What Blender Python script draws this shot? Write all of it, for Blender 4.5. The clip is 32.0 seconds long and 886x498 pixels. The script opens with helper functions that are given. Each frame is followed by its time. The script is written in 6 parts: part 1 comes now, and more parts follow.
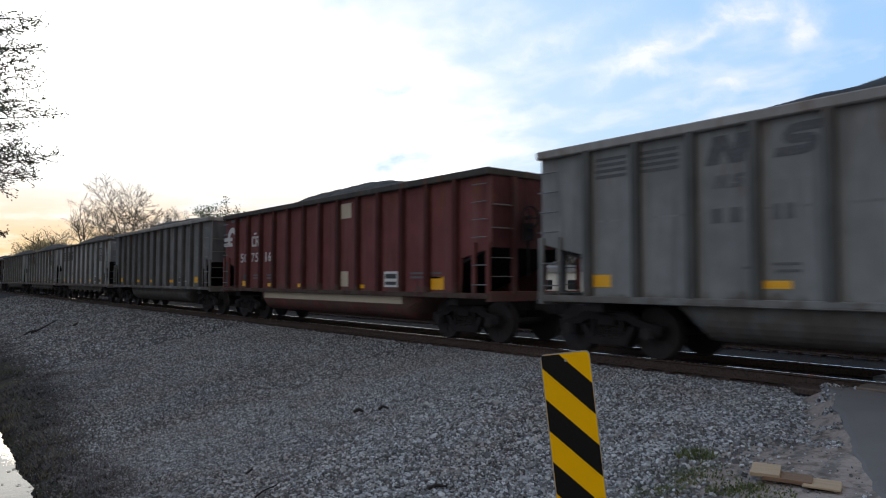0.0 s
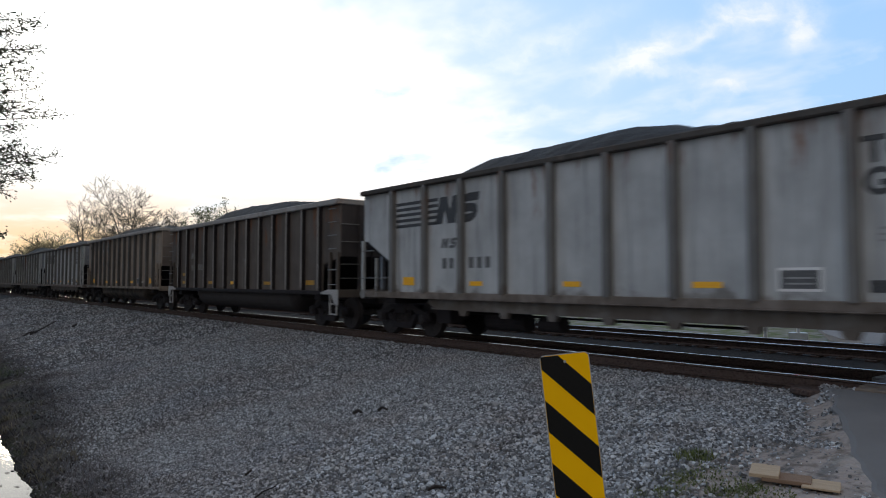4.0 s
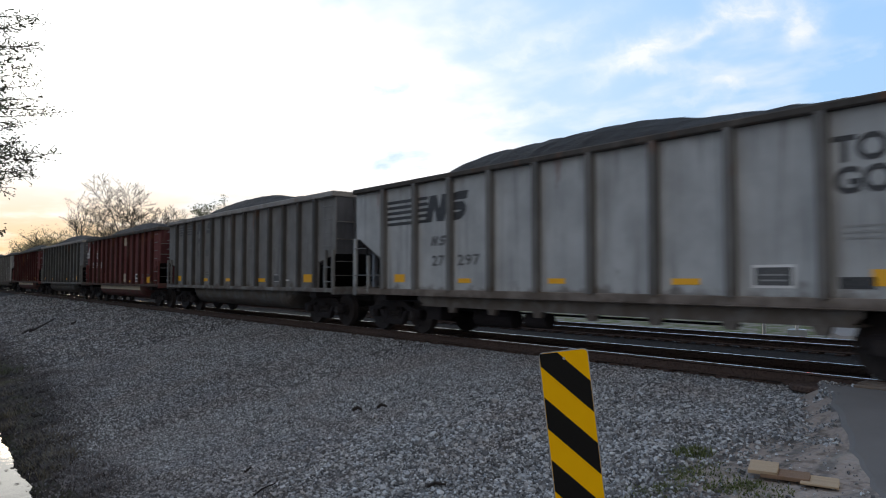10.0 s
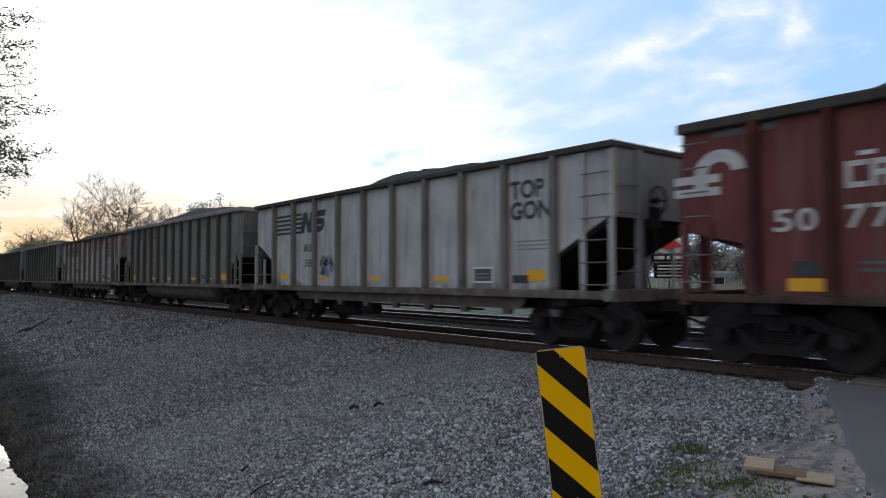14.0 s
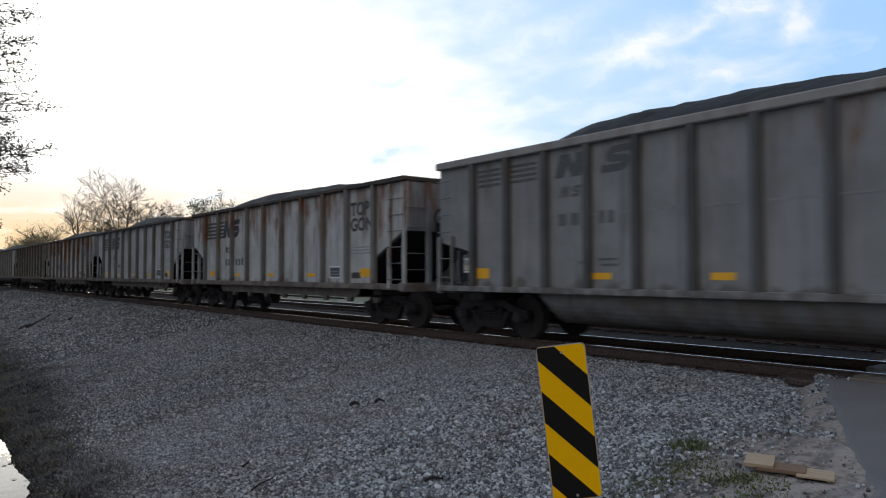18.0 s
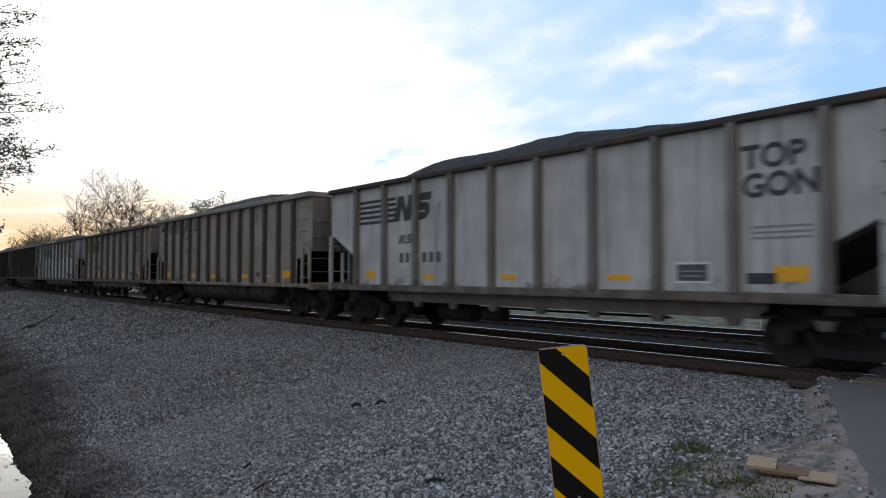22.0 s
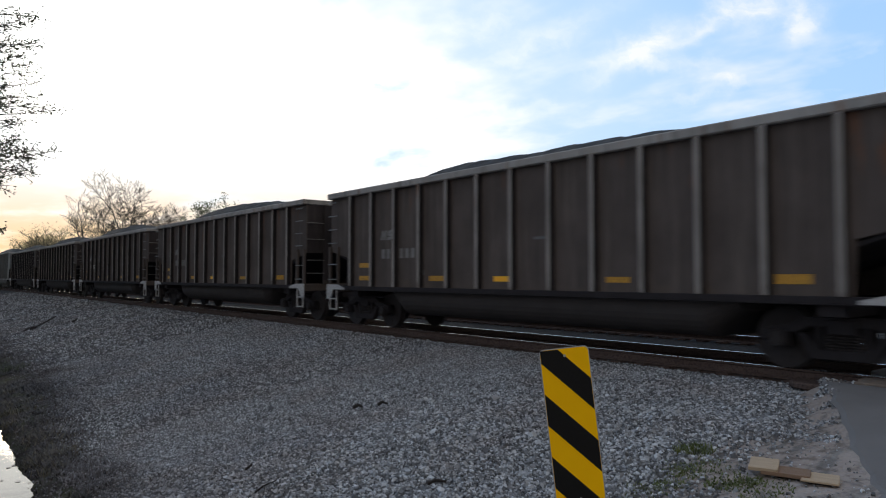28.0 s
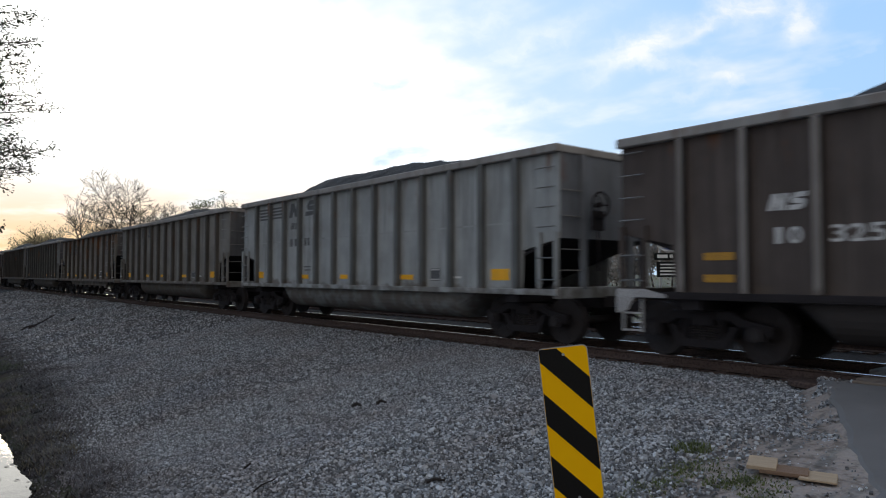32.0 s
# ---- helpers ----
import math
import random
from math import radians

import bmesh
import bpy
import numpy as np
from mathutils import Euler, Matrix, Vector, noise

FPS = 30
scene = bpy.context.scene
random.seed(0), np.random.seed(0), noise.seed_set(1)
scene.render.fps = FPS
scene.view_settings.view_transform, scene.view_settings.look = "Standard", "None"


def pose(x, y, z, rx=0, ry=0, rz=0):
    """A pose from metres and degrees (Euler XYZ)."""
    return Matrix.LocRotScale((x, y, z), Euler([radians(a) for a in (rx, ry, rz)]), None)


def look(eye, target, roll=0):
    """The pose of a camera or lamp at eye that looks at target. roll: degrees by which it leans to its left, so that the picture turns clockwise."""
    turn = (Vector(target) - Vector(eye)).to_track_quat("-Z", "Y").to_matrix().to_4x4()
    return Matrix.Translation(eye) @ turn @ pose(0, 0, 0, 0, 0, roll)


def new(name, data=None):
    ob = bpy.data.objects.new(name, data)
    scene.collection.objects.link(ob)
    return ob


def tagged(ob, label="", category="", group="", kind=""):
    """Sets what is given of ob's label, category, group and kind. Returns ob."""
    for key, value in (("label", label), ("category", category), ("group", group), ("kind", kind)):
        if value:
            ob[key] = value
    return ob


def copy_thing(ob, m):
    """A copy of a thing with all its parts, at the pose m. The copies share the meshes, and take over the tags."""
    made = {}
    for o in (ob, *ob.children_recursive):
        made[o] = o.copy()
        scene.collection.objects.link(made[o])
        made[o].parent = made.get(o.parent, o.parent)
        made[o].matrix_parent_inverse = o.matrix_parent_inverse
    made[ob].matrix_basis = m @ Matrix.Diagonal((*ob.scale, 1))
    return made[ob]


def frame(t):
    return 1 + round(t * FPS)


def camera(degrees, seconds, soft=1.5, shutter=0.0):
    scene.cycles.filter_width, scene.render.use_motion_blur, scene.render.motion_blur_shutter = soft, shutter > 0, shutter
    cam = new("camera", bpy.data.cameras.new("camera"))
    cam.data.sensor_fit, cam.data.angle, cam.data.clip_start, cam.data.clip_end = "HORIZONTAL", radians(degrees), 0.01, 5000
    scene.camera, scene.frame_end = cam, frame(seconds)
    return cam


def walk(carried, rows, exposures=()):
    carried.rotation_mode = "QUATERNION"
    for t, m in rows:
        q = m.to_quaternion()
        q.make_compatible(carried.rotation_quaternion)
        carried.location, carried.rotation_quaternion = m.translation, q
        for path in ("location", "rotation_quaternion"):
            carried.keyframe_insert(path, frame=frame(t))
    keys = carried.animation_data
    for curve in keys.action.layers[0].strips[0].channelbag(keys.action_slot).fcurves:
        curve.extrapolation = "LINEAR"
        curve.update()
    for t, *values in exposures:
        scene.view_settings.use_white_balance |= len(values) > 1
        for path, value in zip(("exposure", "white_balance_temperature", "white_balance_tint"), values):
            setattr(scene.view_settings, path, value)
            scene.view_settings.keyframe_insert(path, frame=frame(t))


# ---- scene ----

# ---- camera: standing beside a level crossing, barely swaying ----
EYE = (0.0, 0.0, 1.379)
SWAY = [
    (0, 38.59, 2.57, 0.09), (0.5, 38.64, 2.57, 0.09), (1, 38.66, 2.58, 0.06), (1.5, 38.69, 2.61, 0.05), (2, 38.72, 2.64, 0.06),
    (2.5, 38.72, 2.66, 0.09), (3, 38.71, 2.68, 0.08), (3.5, 38.67, 2.69, 0.06), (5.5, 38.68, 2.53, 0.14), (6, 38.74, 2.55, 0.07),
    (6.5, 38.79, 2.58, 0.03), (7, 38.81, 2.61, 0.00), (7.5, 38.81, 2.60, 0.00), (8, 38.78, 2.54, 0.03), (8.5, 38.75, 2.50, 0.04),
    (9, 38.72, 2.48, 0.04), (9.5, 38.72, 2.46, 0.05), (10, 38.73, 2.42, 0.03), (10.5, 38.78, 2.41, -0.02), (11, 38.84, 2.41, -0.07),
    (11.5, 38.87, 2.43, -0.08), (12, 38.91, 2.43, -0.09), (12.5, 38.95, 2.41, -0.16), (13, 38.99, 2.37, -0.22), (13.5, 39.01, 2.31, -0.20),
    (14, 39.02, 2.26, -0.14), (14.5, 39.05, 2.22, -0.11), (16.5, 39.06, 2.07, -0.09), (17, 39.02, 2.04, -0.09), (17.5, 38.99, 2.00, -0.09),
    (18, 38.97, 1.98, -0.10), (18.5, 38.94, 1.97, -0.11), (19, 38.89, 2.00, -0.07), (19.5, 38.84, 2.04, -0.05), (20, 38.78, 2.07, -0.06),
    (20.5, 38.74, 2.10, -0.03), (21, 38.73, 2.11, 0.01), (21.5, 38.75, 2.11, 0.03), (22, 38.81, 2.10, 0.01), (22.5, 38.89, 2.08, -0.05),
    (23, 38.92, 2.08, -0.13), (23.5, 38.92, 2.09, -0.13), (24, 38.91, 2.11, -0.05), (24.5, 38.89, 2.12, -0.00), (25, 38.87, 2.15, -0.01),
    (25.5, 38.90, 2.18, -0.09), (27.5, 38.69, 2.18, 0.02), (28, 38.69, 2.21, -0.02), (28.5, 38.68, 2.22, -0.02), (29, 38.68, 2.23, -0.00),
    (29.5, 38.69, 2.25, 0.00), (30, 38.69, 2.27, -0.01), (30.5, 38.70, 2.25, 0.01), (31, 38.71, 2.19, 0.03), (31.5, 38.74, 2.14, 0.03),
    (32, 38.79, 2.11, 0.00)]


def view(yaw, pitch, roll):
    """Yaw in degrees away from the track's far left end, pitch above level."""
    a, b = radians(yaw), radians(pitch)
    way = Vector((-math.cos(a) * math.cos(b), math.sin(a) * math.cos(b), math.sin(b)))
    return look(EYE, Vector(EYE) + way, roll)


cam = camera(64.99, 32.0, soft=1.05, shutter=0.2)
walk(cam, [(t, view(a, b, c)) for t, a, b, c in SWAY])

# ---- sky, sun ----
SUN_AZ, SUN_EL = radians(171), radians(6)          # low behind the far left end of the train
world = bpy.data.worlds.new("sky")
scene.world = world
world.use_nodes = True


class Nodes:
    """Short-hand for building a node tree."""

    def __init__(self, tree):
        self.tree = tree

    def add(self, kind, **values):
        node = self.tree.nodes.new(kind)
        for key, value in values.items():
            if key in node.inputs:
                node.inputs[key].default_value = value
        return node

    def link(self, a, b):
        self.tree.links.new(a, b)

    def noise(self, vector, scale, detail=4.0, rough=0.55):
        n = self.add("ShaderNodeTexNoise", Scale=scale, Detail=detail, Roughness=rough)
        self.link(vector, n.inputs["Vector"])
        return n.outputs["Fac"]

    def math(self, op, a, b=None, c=None):
        n = self.add("ShaderNodeMath")
        n.operation = op
        for i, v in enumerate((a, b, c)):
            if v is None:
                continue
            if isinstance(v, (int, float)):
                n.inputs[i].default_value = v
            else:
                self.link(v, n.inputs[i])
        return n.outputs[0]

    def ramp(self, fac, lo, hi, a=0.0, b=1.0):
        n = self.add("ShaderNodeMapRange")
        n.interpolation_type = "SMOOTHSTEP"
        self.link(fac, n.inputs[0])
        for i, v in enumerate((lo, hi, a, b)):
            n.inputs[i + 1].default_value = v
        return n.outputs[0]

    def mix(self, fac, a, b, how="MIX"):
        n = self.add("ShaderNodeMix")
        n.data_type, n.blend_type = "RGBA", how
        for sock, v in ((n.inputs[0], fac), (n.inputs[6], a), (n.inputs[7], b)):
            if isinstance(v, (int, float)):
                sock.default_value = v
            elif isinstance(v, tuple):
                sock.default_value = (*v[:3], 1)
            else:
                self.link(v, sock)
        return n.outputs[2]

    def scaled(self, vector, s, shift=None):
        n = self.add("ShaderNodeVectorMath")
        n.operation = "MULTIPLY_ADD"
        self.link(vector, n.inputs[0])
        n.inputs[1].default_value = s
        if shift is not None:
            self.link(shift, n.inputs[2])
        return n.outputs[0]


WISPS = [
    (0.262, 0.315, 0.075, 0.022, 22, 0.55), (0.302, 0.342, 0.03, 0.018, 40, 0.75), (0.335, 0.306, 0.075, 0.012, -6, 0.5),
    (0.378, 0.362, 0.055, 0.012, 30, 0.5), (0.45, 0.395, 0.05, 0.028, 15, 0.9), (0.526, 0.38, 0.022, 0.032, 20, 0.7),
    (0.512, 0.348, 0.014, 0.03, -15, 0.35), (0.407, 0.278, 0.03, 0.007, 5, 0.5), (0.357, 0.257, 0.045, 0.01, 12, 0.35),
    (0.147, 0.345, 0.11, 0.018, 24, 0.4), (0.124, 0.24, 0.05, 0.012, 3, 0.4), (0.055, 0.366, 0.075, 0.03, 8, 0.4),
    (-0.148, 0.36, 0.06, 0.025, -10, 0.5), (-0.022, 0.303, 0.04, 0.022, -15, 0.5), (-0.055, 0.256, 0.09, 0.016, 22, 0.55),
    (0.01, 0.225, 0.07, 0.014, 4, 0.4), (-0.085, 0.275, 0.035, 0.016, 25, -0.5), (-0.118, 0.178, 0.09, 0.018, -3, -0.45),
    (-0.24, 0.362, 0.05, 0.02, -25, -0.3), (0.62, 0.31, 0.12, 0.05, 30, -0.25)]


def build_sky():
    n = Nodes(world.node_tree)
    world.node_tree.nodes.clear()
    out = n.add("ShaderNodeOutputWorld")
    back = n.add("ShaderNodeBackground", Strength=0.12)
    sky = n.add("ShaderNodeTexSky")
    sky.sky_type, sky.sun_disc = "NISHITA", False
    sky.sun_elevation, sky.sun_rotation = SUN_EL, math.pi / 2 - SUN_AZ
    sky.air_density, sky.dust_density, sky.ozone_density = 1.0, 1.5, 1.2
    co = n.add("ShaderNodeTexCoord").outputs["Generated"]
    sep = n.add("ShaderNodeSeparateXYZ")
    n.link(co, sep.inputs[0])
    up = n.math("MAXIMUM", sep.outputs[2], 0.0)
    flat = n.add("ShaderNodeCombineXYZ")
    lift = n.math("ADD", up, 0.12)
    n.link(n.math("DIVIDE", sep.outputs[0], lift), flat.inputs[0])
    n.link(n.math("DIVIDE", sep.outputs[1], lift), flat.inputs[1])
    big = n.noise(flat.outputs[0], 0.9, 5.0, 0.6)
    wisp = n.noise(n.scaled(flat.outputs[0], (1.0, 1.25, 1.0)), 2.3, 4.0, 0.5)
    cover = n.math("ADD", n.math("MULTIPLY", big, 0.8), n.math("MULTIPLY_ADD", wisp, 1.3, -0.5))
    # thicker veil of cloud towards the low sun
    toward = n.math("ADD", n.math("MULTIPLY", sep.outputs[0], -0.95), n.math("MULTIPLY", sep.outputs[1], 0.3))
    veil = n.math("ADD", n.ramp(toward, 0.78, 1.0, -0.1, 0.3), n.ramp(toward, -0.3, 0.35, 0.5, 0.0))
    mask = n.ramp(n.math("ADD", cover, veil), 0.34, 0.98)
    # torn wisps of high cloud over the train: place across and up, length, thickness, slant, density
    f, r = (-0.7793, 0.6266, 0.0), (0.6266, 0.7793, 0.0)
    ahead = n.math("MAXIMUM", n.math("ADD", n.math("MULTIPLY", sep.outputs[0], f[0]), n.math("MULTIPLY", sep.outputs[1], f[1])), 0.05)
    across = n.math("DIVIDE", n.math("ADD", n.math("MULTIPLY", sep.outputs[0], r[0]), n.math("MULTIPLY", sep.outputs[1], r[1])), ahead)
    above = n.math("DIVIDE", sep.outputs[2], ahead)
    plane = n.add("ShaderNodeCombineXYZ")
    n.link(across, plane.inputs[0])
    n.link(above, plane.inputs[1])
    ruffle = n.add("ShaderNodeTexNoise", Scale=13.0, Detail=5.0, Roughness=0.6)
    n.link(plane.outputs[0], ruffle.inputs["Vector"])
    bent = n.add("ShaderNodeVectorMath")
    bent.operation = "MULTIPLY_ADD"
    n.link(ruffle.outputs["Color"], bent.inputs[0])
    bent.inputs[1].default_value = (0.09, 0.07, 0.0)
    n.link(plane.outputs[0], bent.inputs[2])
    torn = n.add("ShaderNodeSeparateXYZ")
    n.link(bent.outputs[0], torn.inputs[0])
    wisps = None
    for u, v, long_, thick, slant, dense in WISPS:
        c, d = math.cos(radians(slant)), math.sin(radians(slant))
        du, dv = n.math("ADD", torn.outputs[0], -u - 0.045), n.math("ADD", torn.outputs[1], -v - 0.035)
        a = n.math("ADD", n.math("MULTIPLY", du, c / long_), n.math("MULTIPLY", dv, d / long_))
        b = n.math("ADD", n.math("MULTIPLY", du, -d / thick), n.math("MULTIPLY", dv, c / thick))
        k = n.math("MULTIPLY", n.math("EXPONENT", n.math("MULTIPLY", n.math("ADD", n.math("MULTIPLY", a, a), n.math("MULTIPLY", b, b)), -1.0)), dense)
        wisps = k if wisps is None else n.math("ADD", wisps, k)
    fine = n.noise(n.scaled(bent.outputs[0], (1.0, 1.9, 1.0)), 17.0, 5.0, 0.6)
    wisps = n.math("MULTIPLY", wisps, n.ramp(fine, 0.3, 0.7, 0.55, 1.25))
    mask = n.math("MINIMUM", n.math("MAXIMUM", n.math("ADD", mask, wisps), 0.0), 1.0)
    away = n.ramp(toward, -0.9, 0.75, 0.4, 1.0)
    low = n.ramp(up, 0.02, 0.17)
    sunny = n.ramp(toward, 0.8, 0.98)
    cloud_hi = n.mix(low, n.mix(sunny, (7.8, 7.9, 8.1), (8.9, 6.3, 3.4)), n.mix(n.ramp(toward, 0.68, 0.93), (7.7, 8.1, 8.6), (9.4, 9.5, 9.6)))
    cloud_hi = n.mix(n.ramp(toward, -0.2, 0.45, 1.0, 0.0), cloud_hi, (9.4, 9.0, 8.8))
    glare = n.math("MULTIPLY", n.ramp(toward, 0.89, 0.98), n.ramp(up, 0.1, 0.26))
    cloud_hi = n.mix(glare, cloud_hi, (24.0, 23.5, 22.0))
    blue = n.mix(n.ramp(up, 0.0, 0.6), (4.2, 6.4, 9.2), (3.2, 5.5, 9.1))
    blue = n.mix(n.ramp(toward, 0.6, 0.99, 0.0, 0.75), blue, (6.7, 8.0, 9.2))
    base = n.mix(0.92, sky.outputs[0], blue)
    dim = n.add("ShaderNodeCombineXYZ")
    for i in range(3):
        n.link(away, dim.inputs[i])
    n.link(n.mix(1.0, n.mix(mask, base, cloud_hi), dim.outputs[0], "MULTIPLY"), back.inputs["Color"])
    n.link(back.outputs[0], out.inputs[0])


build_sky()
sun = new("sun", bpy.data.lights.new("sun", "SUN"))
sun.data.energy, sun.data.angle, sun.data.color = 0.6, radians(12), (1.0, 0.78, 0.55)
SUN_DIR = Vector((math.cos(SUN_AZ) * math.cos(SUN_EL), math.sin(SUN_AZ) * math.cos(SUN_EL), math.sin(SUN_EL)))
sun.matrix_world = look(SUN_DIR * 300, (0, 0, 0))
scene.view_settings.exposure = 0.0


# ---- materials ----
def material(name, colour, rough=0.6, metal=0.0, spread=0.25, scale=6.0, grain=60.0, bump=0.15, other=None, paint=False,
             stretch=(1, 1, 1), glow=None, shine=0.5):
    """A surface with two scales of mottling and a fine relief. paint: the colour comes from the object's own colour, whose
    fourth value is the share of rust."""
    m = bpy.data.materials.new(name)
    m.use_nodes = True
    n = Nodes(m.node_tree)
    bsdf = m.node_tree.nodes["Principled BSDF"]
    info = n.add("ShaderNodeObjectInfo")
    co = n.add("ShaderNodeTexCoord").outputs["Object"]
    shift = n.add("ShaderNodeCombineXYZ")
    rnd = n.math("MULTIPLY", info.outputs["Random"], 40.0)
    for i in range(3):
        n.link(rnd, shift.inputs[i])
    p = n.scaled(co, stretch, shift.outputs[0])
    a, b = n.noise(p, scale), n.noise(p, grain, 3.0)
    base = info.outputs["Color"] if paint else colour
    dark = tuple(c * (1 - spread) for c in colour)
    lite = tuple(min(1, c * (1 + spread)) for c in colour)
    if paint:
        f = n.ramp(a, 0.25, 0.75, 1 - spread, 1 + spread)
        grey = n.add("ShaderNodeCombineXYZ")
        for i in range(3):
            n.link(f, grey.inputs[i])
        col = n.mix(1.0, base, grey.outputs[0], "MULTIPLY")
        # dust in faint vertical streaks, rust from the top chord down and in patches
        streak = n.noise(n.scaled(co, (3.2, 1.0, 0.22), shift.outputs[0]), 1.6, 6.0, 0.62)
        col = n.mix(n.ramp(streak, 0.48, 0.74, 0.0, 0.5), col, n.mix(0.5, (0.22, 0.19, 0.16), base))
        soot = n.noise(n.scaled(co, (2.0, 1.0, 0.12), shift.outputs[0]), 3.1, 5.0, 0.6)
        col = n.mix(n.ramp(soot, 0.5, 0.7, 0.0, 0.65), col, n.mix(0.45, (0.035, 0.032, 0.03), base))
        sep = n.add("ShaderNodeSeparateXYZ")
        n.link(co, sep.inputs[0])
        patch = n.noise(n.scaled(co, (2.2, 1.0, 0.5), shift.outputs[0]), 1.2, 7.0, 0.65)
        high = n.ramp(sep.outputs[2], 1.2, 3.7, -0.1, 0.07)
        thr = n.math("ADD", n.math("ADD", patch, high), n.math("MULTIPLY", info.outputs["Alpha"], 0.17))
        col = n.mix(n.ramp(thr, 0.63, 0.82, 0.0, 0.85), col, n.mix(b, (0.1, 0.042, 0.02), (0.26, 0.11, 0.05)))
        grime = n.math("ADD", n.noise(p, 2.4, 5.0), n.ramp(sep.outputs[2], 1.0, 1.5, 0.22, -0.1))
        col = n.mix(n.ramp(grime, 0.58, 0.78, 0.0, 0.65), col, (0.1, 0.08, 0.065))
    else:
        col = n.mix(a, dark, lite)
        if other:
            col = n.mix(n.ramp(b, 0.45, 0.65), col, other)
    n.link(col, bsdf.inputs["Base Color"])
    n.link(n.ramp(b, 0.2, 0.8, max(0.05, rough - 0.12), min(1, rough + 0.12)), bsdf.inputs["Roughness"])
    bsdf.inputs["Metallic"].default_value = metal
    bsdf.inputs["Specular IOR Level"].default_value = shine
    if bump:
        bm_ = n.add("ShaderNodeBump", Strength=bump, Distance=0.02)
        n.link(n.math("ADD", a, n.math("MULTIPLY", b, 0.6)), bm_.inputs["Height"])
        n.link(bm_.outputs[0], bsdf.inputs["Normal"])
    if glow:
        bsdf.inputs["Emission Color"].default_value = (*glow[:3], 1)
        bsdf.inputs["Emission Strength"].default_value = glow[3]
    return m


